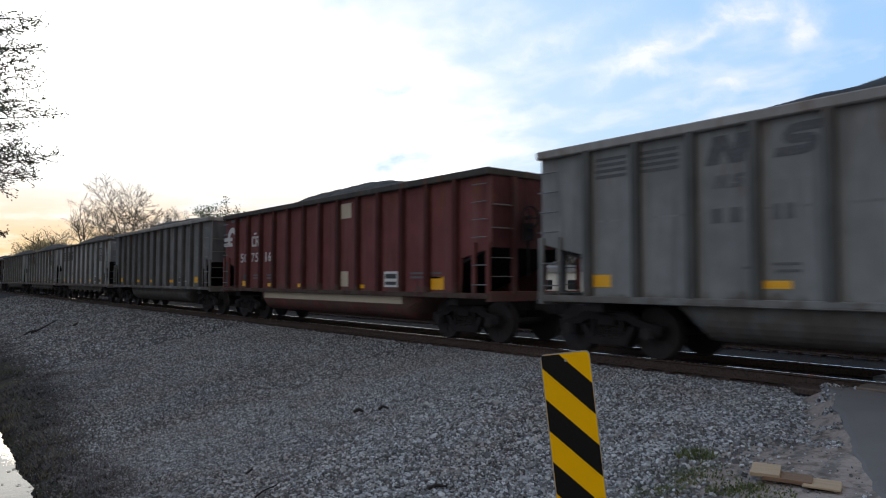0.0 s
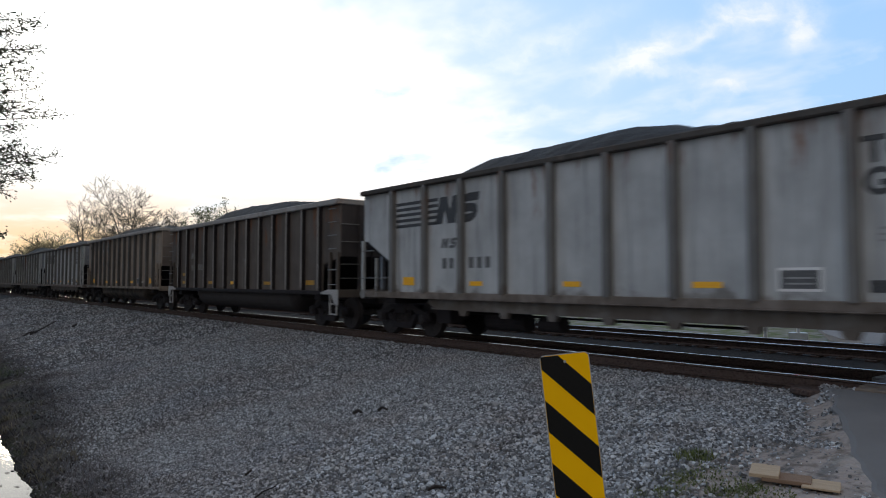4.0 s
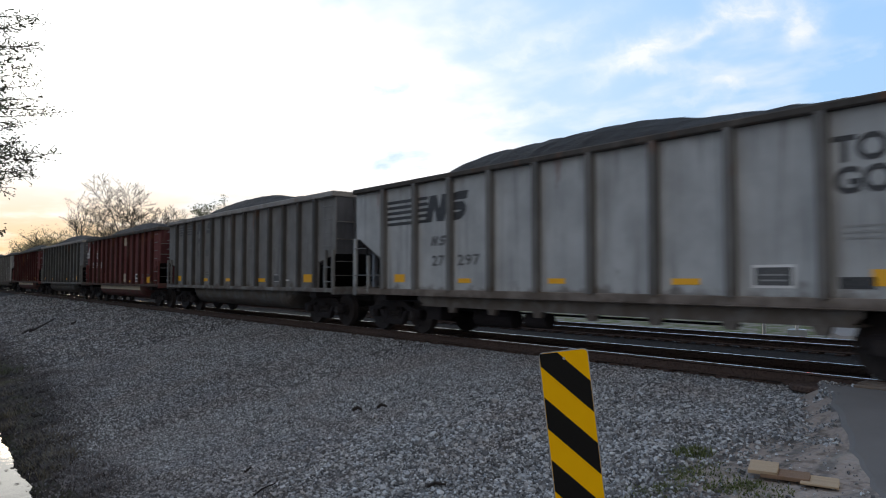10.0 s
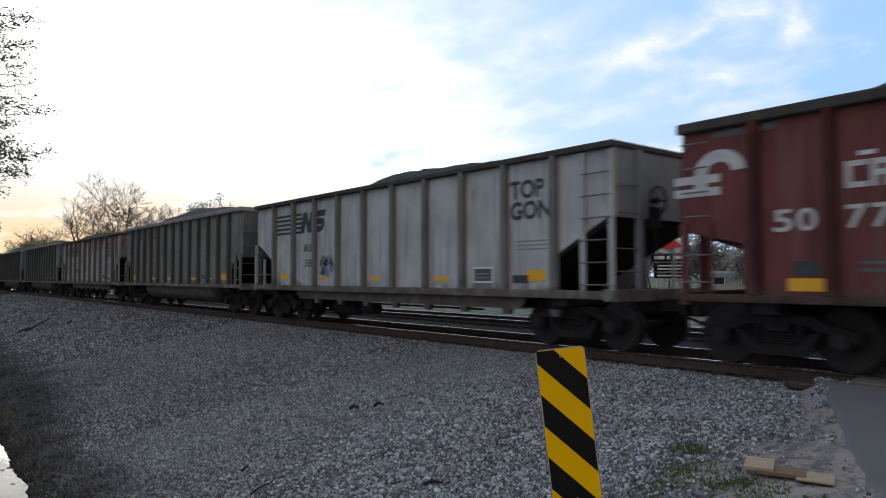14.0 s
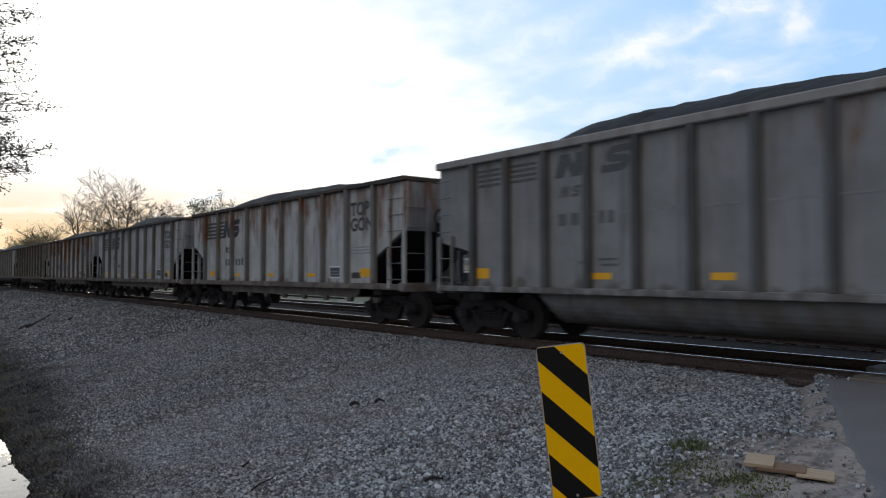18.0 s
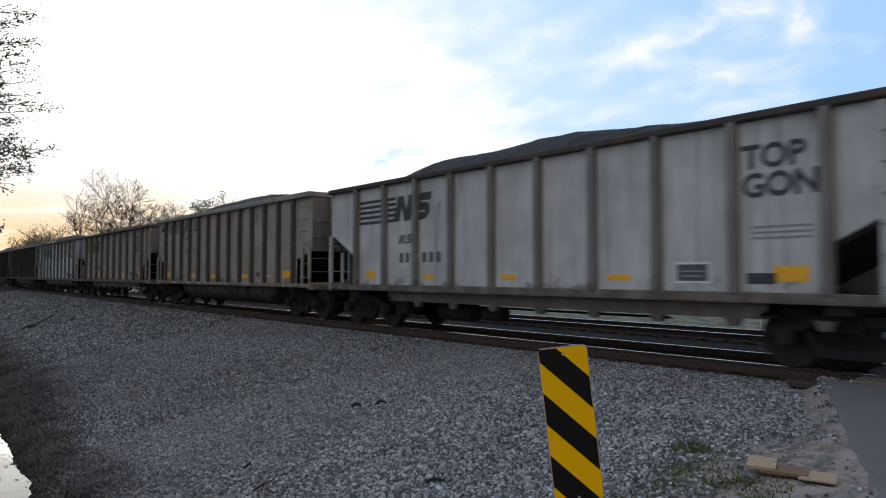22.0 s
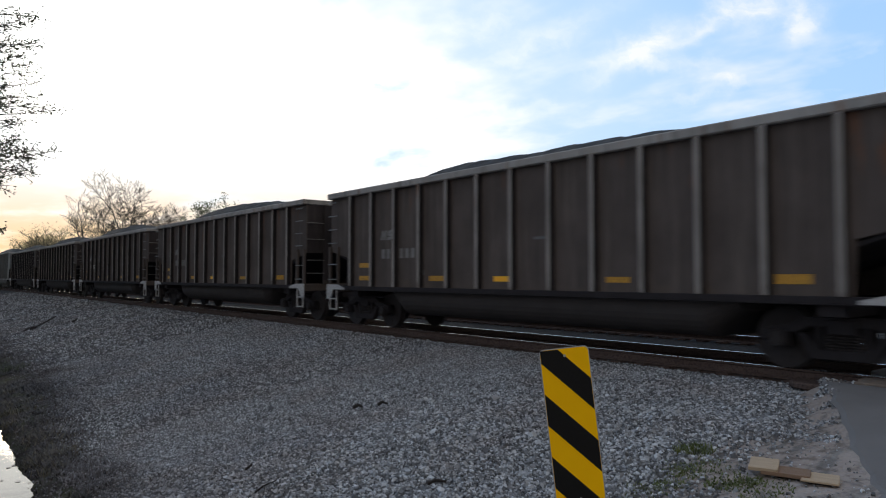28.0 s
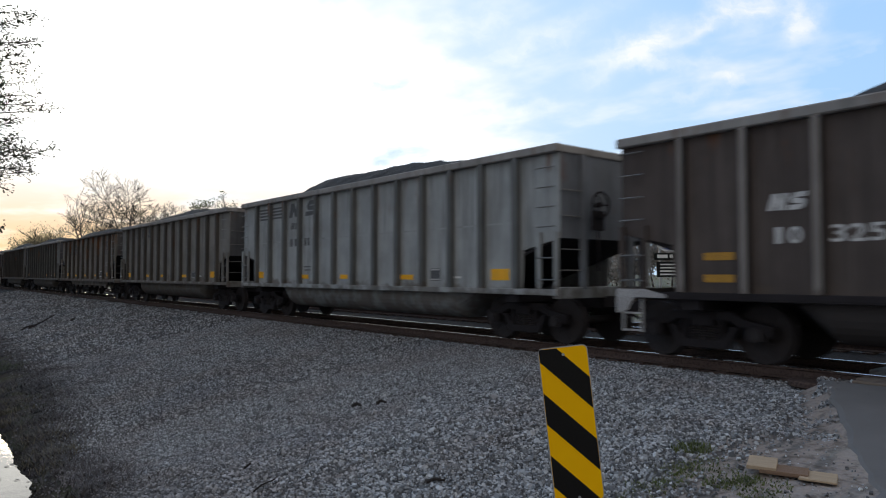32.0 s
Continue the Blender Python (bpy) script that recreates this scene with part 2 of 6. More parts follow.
M = dict(
    paint=material("car_paint", (0.3, 0.3, 0.3), 0.78, paint=True, spread=0.16, scale=1.3, grain=40, bump=0.12, shine=0.08),
    black=material("black_steel", (0.026, 0.023, 0.025), 0.9, spread=0.4, scale=3, grain=40, other=(0.03, 0.026, 0.026), shine=0.12),
    coal=material("coal", (0.022, 0.021, 0.021), 0.8, spread=0.5, scale=5, grain=34, bump=0.9, other=(0.045, 0.042, 0.04), shine=0.2),
    steel=material("worn_steel", (0.2, 0.19, 0.18), 0.5, metal=0.6, grain=30),
    wheel=material("wheel_steel", (0.034, 0.029, 0.029), 0.75, grain=20, shine=0.2),
    railside=material("rusty_rail", (0.082, 0.057, 0.048), 0.85, scale=2.5, grain=30, other=(0.055, 0.038, 0.033), shine=0.15),
    railtop=material("polished_rail_head", (0.62, 0.62, 0.64), 0.25, metal=1.0, spread=0.08, grain=15, bump=0.02),
    sleeper=material("creosoted_wood", (0.028, 0.022, 0.019), 0.9, shine=0.1, stretch=(1, 8, 1), scale=2, grain=22, bump=0.5),
    yellow=material("reflective_yellow", (0.88, 0.43, 0.008), 0.45, spread=0.12, bump=0.02),
    dullyellow=material("dirty_reflector", (0.5, 0.25, 0.012), 0.55, spread=0.3, scale=8, other=(0.22, 0.12, 0.02)),
    paleline=material("pale_stencil", (0.27, 0.27, 0.265), 0.7, spread=0.3, scale=6),
    white=material("white_paint", (0.7, 0.69, 0.67), 0.55, spread=0.12, bump=0.03),
    fresh=material("fresh_pale_paint", (0.54, 0.59, 0.66), 0.6, spread=0.15, scale=1.5, grain=30),
    spray=material("spray_paint", (0.22, 0.24, 0.34), 0.6, spread=0.4, scale=5, bump=0.02),
    offwhite=material("weathered_white", (0.56, 0.55, 0.53), 0.65, spread=0.25, scale=5),
    dusty=material("dusty_white_paint", (0.4, 0.39, 0.38), 0.7, spread=0.35, scale=4, other=(0.22, 0.2, 0.19)),
    belly=material("dark_belly", (0.042, 0.037, 0.036), 0.85, spread=0.4, scale=2, shine=0.2, other=(0.055, 0.047, 0.044)),
    cream=material("dusty_cream_paint", (0.55, 0.46, 0.34), 0.7, spread=0.25, scale=2),
    mark=material("stencil_black", (0.03, 0.03, 0.032), 0.6, spread=0.3, scale=2, grain=30, bump=0.02, other=(0.075, 0.075, 0.078)),
    worn=material("worn_stencil", (0.075, 0.076, 0.078), 0.7, spread=0.3, scale=3, grain=25, bump=0.02, other=(0.12, 0.12, 0.122)),
    faint=material("faded_stencil", (0.11, 0.11, 0.11), 0.7, spread=0.4, scale=3, bump=0.02),
    signblack=material("sign_black", (0.009, 0.009, 0.009), 0.5, spread=0.1, bump=0.02, shine=0.15),
    signyellow=material("sign_yellow", (1.0, 0.53, 0.0), 0.5, spread=0.05, scale=9, bump=0.03, shine=0.12),
    galv=material("galvanised_steel", (0.4, 0.41, 0.42), 0.45, metal=0.7, bump=0.05),
    asphalt=material("asphalt", (0.142, 0.136, 0.134), 0.85, spread=0.25, scale=1.4, grain=160, bump=0.35),
    timber=material("crossing_timber", (0.16, 0.125, 0.1), 0.85, stretch=(8, 1, 1), scale=2, grain=20, bump=0.5),
    concrete=material("crossing_concrete", (0.19, 0.183, 0.175), 0.8, scale=1.8, grain=70),
    plank=material("split_board", (0.4, 0.3, 0.2), 0.75, stretch=(1, 9, 9), scale=5, grain=30, bump=0.25),
    rot=material("dark_board", (0.2, 0.125, 0.08), 0.8, stretch=(1, 9, 9), scale=5, grain=30, bump=0.3),
    deadwood=material("wet_dead_wood", (0.035, 0.03, 0.028), 0.85, scale=6, grain=40, bump=0.5, shine=0.15),
    ghost=material("ghost_stencil", (0.17, 0.16, 0.15), 0.7, spread=0.4, scale=3, bump=0.02),
    bark=material("bark", (0.055, 0.045, 0.037), 0.9, stretch=(1, 1, 0.3), scale=6, grain=40, bump=0.6),
    red=material("red_lamp_lens", (0.6, 0.02, 0.01), 0.3, glow=(1.0, 0.05, 0.03, 7.0), bump=0),
    headlamp=material("headlight_glass", (0.8, 0.8, 0.8), 0.2, glow=(1.0, 0.96, 0.88, 3.0), bump=0),
    redoff=material("unlit_red_lens", (0.12, 0.02, 0.02), 0.3, bump=0),
    glass=material("dark_glass", (0.02, 0.022, 0.025), 0.08, bump=0),
    rubber=material("tyre_rubber", (0.02, 0.02, 0.02), 0.8),
    patch=material("grey_patch_paint", (0.3, 0.29, 0.285), 0.75, spread=0.2, scale=3, grain=30),
    brick=material("pale_render", (0.42, 0.4, 0.37), 0.85, scale=0.8),
    roof=material("grey_roofing", (0.16, 0.16, 0.165), 0.8, scale=1.2),
    blue=material("sign_blue", (0.05, 0.12, 0.45), 0.4, spread=0.08),
    signred=material("sign_red", (0.55, 0.03, 0.03), 0.4, spread=0.08),
    silver=material("car_silver", (0.55, 0.56, 0.58), 0.3, metal=0.4, spread=0.05),
)


def foliage(name, a, b, through_=0.5):
    m = bpy.data.materials.new(name)
    m.use_nodes = True
    n = Nodes(m.node_tree)
    tree_ = m.node_tree
    bsdf = tree_.nodes["Principled BSDF"]
    r = n.add("ShaderNodeNewGeometry").outputs["Random Per Island"]
    col = n.mix(r, a, b)
    n.link(col, bsdf.inputs["Base Color"])
    bsdf.inputs["Roughness"].default_value = 0.6
    back = n.add("ShaderNodeBsdfTranslucent")
    n.link(col, back.inputs["Color"])
    both = n.add("ShaderNodeMixShader")
    both.inputs[0].default_value = through_
    n.link(bsdf.outputs[0], both.inputs[1])
    n.link(back.outputs[0], both.inputs[2])
    n.link(both.outputs[0], tree_.nodes["Material Output"].inputs[0])
    return m


M["leaf"] = foliage("young_leaf", (0.04, 0.046, 0.028), (0.1, 0.11, 0.065), 0.45)
M["bud"] = foliage("budding_twig", (0.24, 0.19, 0.1), (0.44, 0.36, 0.2), 0.65)
M["hedge"] = foliage("spring_foliage", (0.07, 0.085, 0.035), (0.17, 0.19, 0.09), 0.5)
M["grass"] = foliage("grass_blade", (0.055, 0.07, 0.02), (0.15, 0.175, 0.05), 0.4)
M["fresh_leaf"] = foliage("fresh_green_leaf", (0.08, 0.16, 0.03), (0.2, 0.34, 0.08), 0.5)
M["woods"] = foliage("bare_woodland", (0.2, 0.18, 0.16), (0.4, 0.365, 0.33), 0.55)
M["straw"] = foliage("dry_grass", (0.07, 0.058, 0.035), (0.15, 0.125, 0.08), 0.3)


M["brush"] = foliage("dead_brush", (0.022, 0.016, 0.014), (0.06, 0.046, 0.042), 0.1)


def stone_material():
    m = bpy.data.materials.new("ballast_stone")
    m.use_nodes = True
    n = Nodes(m.node_tree)
    bsdf = m.node_tree.nodes["Principled BSDF"]
    geo = n.add("ShaderNodeNewGeometry")
    r = geo.outputs["Random Per Island"]
    co = n.add("ShaderNodeTexCoord").outputs["Object"]
    col = n.mix(n.math("POWER", r, 1.7), (0.07, 0.073, 0.078), (0.58, 0.605, 0.63))
    warm = n.ramp(n.noise(co, 0.7, 5.0), 0.42, 0.62, 0.0, 0.45)
    col = n.mix(warm, col, n.mix(n.math("POWER", r, 1.8), (0.062, 0.054, 0.052), (0.43, 0.38, 0.365)))
    cool = n.ramp(n.noise(n.scaled(co, (1.0, 1.0, 1.0)), 0.33, 3.0), 0.55, 0.7, 0.0, 0.45)
    col = n.mix(cool, col, n.mix(n.math("POWER", r, 1.8), (0.08, 0.088, 0.102), (0.43, 0.465, 0.52)))
    # mud on the stones beside the ditch
    sep = n.add("ShaderNodeSeparateXYZ")
    n.link(co, sep.inputs[0])
    widen = n.math("MINIMUM", n.math("MAXIMUM", n.math("MULTIPLY_ADD", sep.outputs[0], -0.19, -2.47), 0.0), 1.25)
    edge = n.math("ADD", n.math("SUBTRACT", sep.outputs[1], widen), n.math("MULTIPLY", n.math("SUBTRACT", n.noise(co, 0.5, 5.0), 0.5), 2.6))
    mud = n.math("MULTIPLY", n.ramp(edge, 1.9, 3.5, 0.7, 0.0), n.ramp(sep.outputs[0], -9.0, -6.5, 1.0, 0.0))
    col = n.mix(mud, col, n.mix(r, (0.03, 0.024, 0.025), (0.11, 0.088, 0.09)))
    col = n.mix(n.ramp(n.noise(co, 45.0), 0.3, 0.7, 0.0, 0.25), col, (0.12, 0.12, 0.125))
    n.link(col, bsdf.inputs["Base Color"])
    bsdf.inputs["Roughness"].default_value = 0.85
    return m


M["stone"] = stone_material()


def ground_material():
    """Crushed stone on the embankment; dirt and thin grass where the plan has them."""
    m = bpy.data.materials.new("ground_cover")
    m.use_nodes = True
    n = Nodes(m.node_tree)
    bsdf = m.node_tree.nodes["Principled BSDF"]
    co = n.add("ShaderNodeTexCoord").outputs["Object"]
    sep = n.add("ShaderNodeSeparateXYZ")
    n.link(co, sep.inputs[0])
    wob = n.math("MULTIPLY", n.math("SUBTRACT", n.noise(co, 0.5, 5.0), 0.5), 5.0)
    vor = n.add("ShaderNodeTexVoronoi", Scale=17.0)
    n.link(co, vor.inputs["Vector"])
    csep = n.add("ShaderNodeSeparateColor")
    n.link(vor.outputs["Color"], csep.inputs[0])
    stone = n.mix(csep.outputs[0], (0.032, 0.032, 0.034), (0.16, 0.162, 0.168))
    # gaps between stones darkened in colour, in place of their shadows
    stone = n.mix(n.ramp(vor.outputs["Distance"], 0.3, 0.7, 0.0, 0.85), stone, (0.026, 0.026, 0.028))
    stone = n.mix(n.ramp(n.noise(co, 0.55, 4.0), 0.45, 0.68, 0.0, 0.55), stone, (0.13, 0.12, 0.11))
    dirt = n.mix(n.noise(co, 3.0, 6.0), (0.016, 0.013, 0.012), (0.045, 0.036, 0.034))
    grass = n.mix(n.noise(co, 7.0, 6.0), (0.022, 0.023, 0.014), (0.055, 0.056, 0.03))
    # the bank of the ditch
    widen = n.math("MINIMUM", n.math("MAXIMUM", n.math("MULTIPLY_ADD", sep.outputs[0], -0.19, -2.47), 0.0), 1.25)
    bank = n.ramp(n.math("SUBTRACT", n.math("ADD", sep.outputs[1], n.math("MULTIPLY", wob, 0.3)), widen), 1.7, 2.7, 1.0, 0.0)
    left = n.ramp(n.math("ADD", sep.outputs[0], wob), -10.5, -7.0, 1.0, 0.0)
    bank = n.math("MULTIPLY", bank, left)
    # bare verge by the road
    road = n.math("ADD", sep.outputs[0], n.math("MULTIPLY", sep.outputs[1], 0.17))
    verge = n.ramp(n.math("ADD", road, n.math("MULTIPLY", wob, 0.2)), -2.95, -2.5)
    far = n.ramp(sep.outputs[1], 18.3, 18.8)
    # track beds near black in colour, standing in for shade under the train
    bed_shade = n.math("MULTIPLY", n.ramp(sep.outputs[1], 10.62, 10.75), n.ramp(sep.outputs[1], 17.9, 18.5, 0.95, 0.0))
    patch = n.ramp(n.noise(co, 1.3, 5.0), 0.42, 0.6)
    soil = n.mix(n.math("MULTIPLY", patch, 0.8), n.mix(n.noise(co, 2.0, 6.0), (0.2, 0.185, 0.17), (0.36, 0.335, 0.31)), grass)
    col = n.mix(verge, stone, n.mix(n.ramp(n.noise(co, 2.6, 6.0), 0.4, 0.65), (0.17, 0.16, 0.155), n.mix(0.6, soil, (0.36, 0.34, 0.32))))
    # dark soil with weeds between the stones and the pale strip along the road
    loam = n.math("ADD", road, n.math("MULTIPLY", n.math("SUBTRACT", n.noise(co, 2.2, 6.0), 0.5), 1.7))
    loam = n.math("MULTIPLY", n.ramp(loam, -2.15, -1.75, 0.9, 0.0), n.ramp(sep.outputs[1], 3.0, 4.2))
    col = n.mix(n.math("MULTIPLY", loam, verge), col, n.mix(n.noise(co, 9.0, 5.0), (0.035, 0.034, 0.034), (0.1, 0.094, 0.088)))
    col = n.mix(n.math("MULTIPLY", verge, n.ramp(n.noise(co, 26.0, 3.0), 0.5, 0.68, 0.0, 0.5)), col, (0.13, 0.115, 0.105))
    # pale trodden streaks along the road's edge, damp brown hollows between them
    along = n.noise(n.scaled(co, (3.0, 0.9, 1.0)), 1.8, 6.0, 0.65)
    col = n.mix(n.math("MULTIPLY", verge, n.ramp(along, 0.36, 0.54, 0.0, 0.75)), col, (0.36, 0.31, 0.28))
    col = n.mix(n.math("MULTIPLY", verge, n.ramp(n.noise(co, 5.0, 6.0, 0.65), 0.5, 0.66, 0.0, 0.7)), col, (0.1, 0.08, 0.07))
    col = n.mix(bank, col, n.mix(patch, dirt, grass))
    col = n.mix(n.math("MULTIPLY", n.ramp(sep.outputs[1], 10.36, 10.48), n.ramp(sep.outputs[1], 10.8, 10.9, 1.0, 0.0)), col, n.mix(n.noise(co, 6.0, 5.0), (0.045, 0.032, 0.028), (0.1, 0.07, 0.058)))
    col = n.mix(bed_shade, col, (0.011, 0.01, 0.01))
    col = n.mix(far, col, n.mix(n.ramp(sep.outputs[1], 19.0, 24.0), (0.5, 0.49, 0.47), n.mix(patch, (0.2, 0.19, 0.17), (0.09, 0.11, 0.045))))
    n.link(col, bsdf.inputs["Base Color"])
    bsdf.inputs["Roughness"].default_value = 0.95
    bsdf.inputs["Specular IOR Level"].default_value = 0.1
    b = n.add("ShaderNodeBump", Strength=0.8, Distance=0.03)
    n.link(n.math("SUBTRACT", 1.0, vor.outputs["Distance"]), b.inputs["Height"])
    n.link(b.outputs[0], bsdf.inputs["Normal"])
    return m


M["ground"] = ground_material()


def water_material():
    m = bpy.data.materials.new("ditch_water")
    m.use_nodes = True
    n = Nodes(m.node_tree)
    bsdf = m.node_tree.nodes["Principled BSDF"]
    bsdf.inputs["Base Color"].default_value = (0.03, 0.03, 0.025, 1)
    bsdf.inputs["Roughness"].default_value = 0.04
    bsdf.inputs["IOR"].default_value = 1.33
    co = n.add("ShaderNodeTexCoord").outputs["Object"]
    b = n.add("ShaderNodeBump", Strength=0.08, Distance=0.02)
    n.link(n.noise(co, 5.0), b.inputs["Height"])
    n.link(b.outputs[0], bsdf.inputs["Normal"])
    return m


M["water"] = water_material()


# ---- mesh helpers ----
def box(bm, x0, x1, y0, y1, z0, z1):
    v = [bm.verts.new((x, y, z)) for x in (x0, x1) for y in (y0, y1) for z in (z0, z1)]
    for f in ((0, 1, 3, 2), (4, 6, 7, 5), (0, 4, 5, 1), (2, 3, 7, 6), (0, 2, 6, 4), (1, 5, 7, 3)):
        bm.faces.new([v[i] for i in f])


def prism(bm, pts, a, b, axis="y"):
    """The outline pts, in the two other axes in order, from a to b along axis."""
    def at(p, c):
        return {"x": (c, p[0], p[1]), "y": (p[0], c, p[1]), "z": (p[0], p[1], c)}[axis]
    lo = [bm.verts.new(at(p, a)) for p in pts]
    hi = [bm.verts.new(at(p, b)) for p in pts]
    n = len(pts)
    bm.faces.new(lo)
    bm.faces.new(hi[::-1])
    for i in range(n):
        bm.faces.new((lo[i], hi[i], hi[(i + 1) % n], lo[(i + 1) % n]))


def tube(bm, p, q, r, r2=None, seg=8, caps=True):
    p, q = Vector(p), Vector(q)
    w = (q - p).normalized()
    u = w.orthogonal().normalized()
    v = w.cross(u)
    r2 = r if r2 is None else r2
    rings = []
    for c, s in ((p, r), (q, r2)):
        rings.append([bm.verts.new(c + (u * math.cos(k) + v * math.sin(k)) * s)
                      for k in (2 * math.pi * i / seg for i in range(seg))])
    for i in range(seg):
        j = (i + 1) % seg
        bm.faces.new((rings[0][i], rings[0][j], rings[1][j], rings[1][i]))
    if caps:
        bm.faces.new(rings[0][::-1])
        bm.faces.new(rings[1])


def mesh_of(name, bm, mat, smooth=False, bevel=0.0):
    bmesh.ops.recalc_face_normals(bm, faces=bm.faces)
    if bevel:
        sharp = [e for e in bm.edges if e.is_manifold and e.calc_face_angle(0) > 0.6]
        bmesh.ops.bevel(bm, geom=sharp, offset=bevel, segments=1, affect="EDGES", clamp_overlap=True)
    me = bpy.data.meshes.new(name)
    bm.to_mesh(me)
    bm.free()
    me.materials.append(M[mat] if isinstance(mat, str) else mat)
    if smooth:
        me.polygons.foreach_set("use_smooth", [True] * len(me.polygons))
    return me


def put(name, me, parent=None, m=None, label=""):
    ob = new(name, me)
    if parent:
        ob.parent = parent
    if m is not None:
        ob.matrix_basis = m
    if label:
        ob["label"] = label
    return ob


def part(name, bm, mat, parent=None, label="", smooth=False, bevel=0.0, m=None):
    return put(name, mesh_of(name, bm, mat, smooth, bevel), parent, m, label)


def thing(name, label, category, group="", kind="", m=None):
    ob = new(name)
    ob.empty_display_size = 0.3
    if m is not None:
        ob.matrix_basis = m
    return tagged(ob, label, category, group, kind)


def text_mesh(words, size, mat, bold=0.0, gap=1.0):
    cu = bpy.data.curves.new("lettering", "FONT")
    cu.body, cu.size, cu.offset, cu.space_line = words, size, bold, gap
    ob = new("lettering", cu)
    me = bpy.data.meshes.new_from_object(ob.evaluated_get(bpy.context.evaluated_depsgraph_get()))
    bpy.data.objects.remove(ob)
    bpy.data.curves.remove(cu)
    me.materials.clear()
    me.materials.append(M[mat])
    return me


GLYPHS = {c: text_mesh(c, 1.0, "faint", 0.018) for c in "0123456789"}
WORDMARK = text_mesh("TOP\nGON", 0.48, "mark", 0.017, 0.88)


# ---- ground: embankment, ditch and verge in one sheet ----
TRACK_Y, TRACK2_Y = 11.37, 16.25
RAILS = 0.7525


def ease(v, lo, hi):
    t = min(1.0, max(0.0, (v - lo) / (hi - lo)))
    return t * t * (3 - 2 * t)


def road_left(y):
    """The ragged edge of the road."""
    return -3.38 - (y - 8.43) * 0.52


def road_top(y):
    return -0.36 + 0.32 * ease(y, 6.6, 10.0)


def land(x, y):
    """Height of the ground; the rail heads are at zero."""
    z = slope(x, y)
    if y < 10.3:
        k = ease(x - road_left(y), -0.22, 0.05) * ease(y, 4.5, 6.5)
        z += k * (road_top(y) - 0.02 - z)
    return z


def slope(x, y):
    if y > 10.3:
        z = -0.225 + 0.035 * ease(y, 10.4, 10.56) - 0.02 * ease(y, 10.7, 10.9) - 0.5 * ease(y, 18.0, 24.0)
        if 13.2 < y < 14.5:
            z -= 0.06
        return z
    drop = 0.36 + 1.09 * ease(-x, 2.0, 14.0)
    u = min(1.0, (10.3 - y) / 8.5)
    z = -0.225 - drop * (0.85 * u + 0.15 * ease(u, 0, 1))
    if y < 2.2:
        deep = ease(-x, 5.0, 9.0)
        z -= 0.5 * deep * ease(2.1 - y, 0.0, 1.0)
        z += (0.9 * deep) * ease(-y, 2.5, 6.0)
    lump = noise.noise((x * 0.5, y * 0.5, 0)) * 0.05 * ease(-x, 2.5, 6.0) + noise.noise((x * 1.7, y * 1.7, 3)) * 0.018
    return z + lump * ease(10.3 - y, 0.0, 0.8)


def graded(knots):
    out = []
    for (a, step), (b, _) in zip(knots, knots[1:]):
        k = max(1, round((b - a) / step))
        out += [a + (b - a) * i / k for i in range(k)]
    return out + [knots[-1][0]]


def build_ground():
    xs = graded([(-2600, 300), (-500, 60), (-120, 8), (-60, 1.5), (-24, 0.3), (4, 1.0), (14, 12), (100, 100), (1500, 1)])
    ys = graded([(-1500, 200), (-100, 15), (-14, 1.0), (-3, 0.3), (10.2, 0.08), (11.1, 0.95), (26, 8), (120, 60), (2500, 1)])
    verts = [(x, y, land(x, y)) for x in xs for y in ys]
    n = len(ys)
    faces = [(i * n + j, (i + 1) * n + j, (i + 1) * n + j + 1, i * n + j + 1) for i in range(len(xs) - 1) for j in range(n - 1)]
    me = bpy.data.meshes.new("ground")
    me.from_pydata(verts, [], faces)
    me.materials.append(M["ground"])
    me.polygons.foreach_set("use_smooth", [True] * len(me.polygons))
    tagged(new("ground", me), "grey ballast embankment with dirt verge and ditch bank", "ground", kind="structure")


build_ground()


def build_water():
    bm = bmesh.new()
    rng = random.Random(4)
    near = [(-70, 2.3)]
    for i in range(300):
        x = -30 + i * 0.07
        near.append((x, 1.66 + 0.03 * max(0.0, -x - 11.5) - 0.09 * max(0.0, x + 11.3) + 0.07 * noise.noise((x * 0.9, 0, 5)) + 0.05 * noise.noise((x * 3.5, 0, 9))
                     + rng.uniform(-0.012, 0.012)))
    near.append((-6.5, 0.6))
    pts = near + [(-6.5, -2.0), (-12, -3.0), (-70, -3.0)]
    bm.faces.new([bm.verts.new((x, y, 0)) for x, y in pts])
    ob = part("water", bm, "water", m=pose(0, 0, -1.6))
    tagged(ob, "still ditch water mirroring the bright evening sky", "water", kind="structure")


build_water()


# ---- tracks ----
def rail_mesh(x0, x1):
    bm = bmesh.new()
    prism(bm, [(-0.07, -0.17), (0.07, -0.17), (0.07, -0.157), (0.012, -0.13), (0.012, -0.045), (0.036, -0.03), (0.036, -0.003),
               (-0.036, -0.003), (-0.036, -0.03), (-0.012, -0.045), (-0.012, -0.13), (-0.07, -0.157)], x0, x1, "x")
    return mesh_of("rail", bm, "railside")


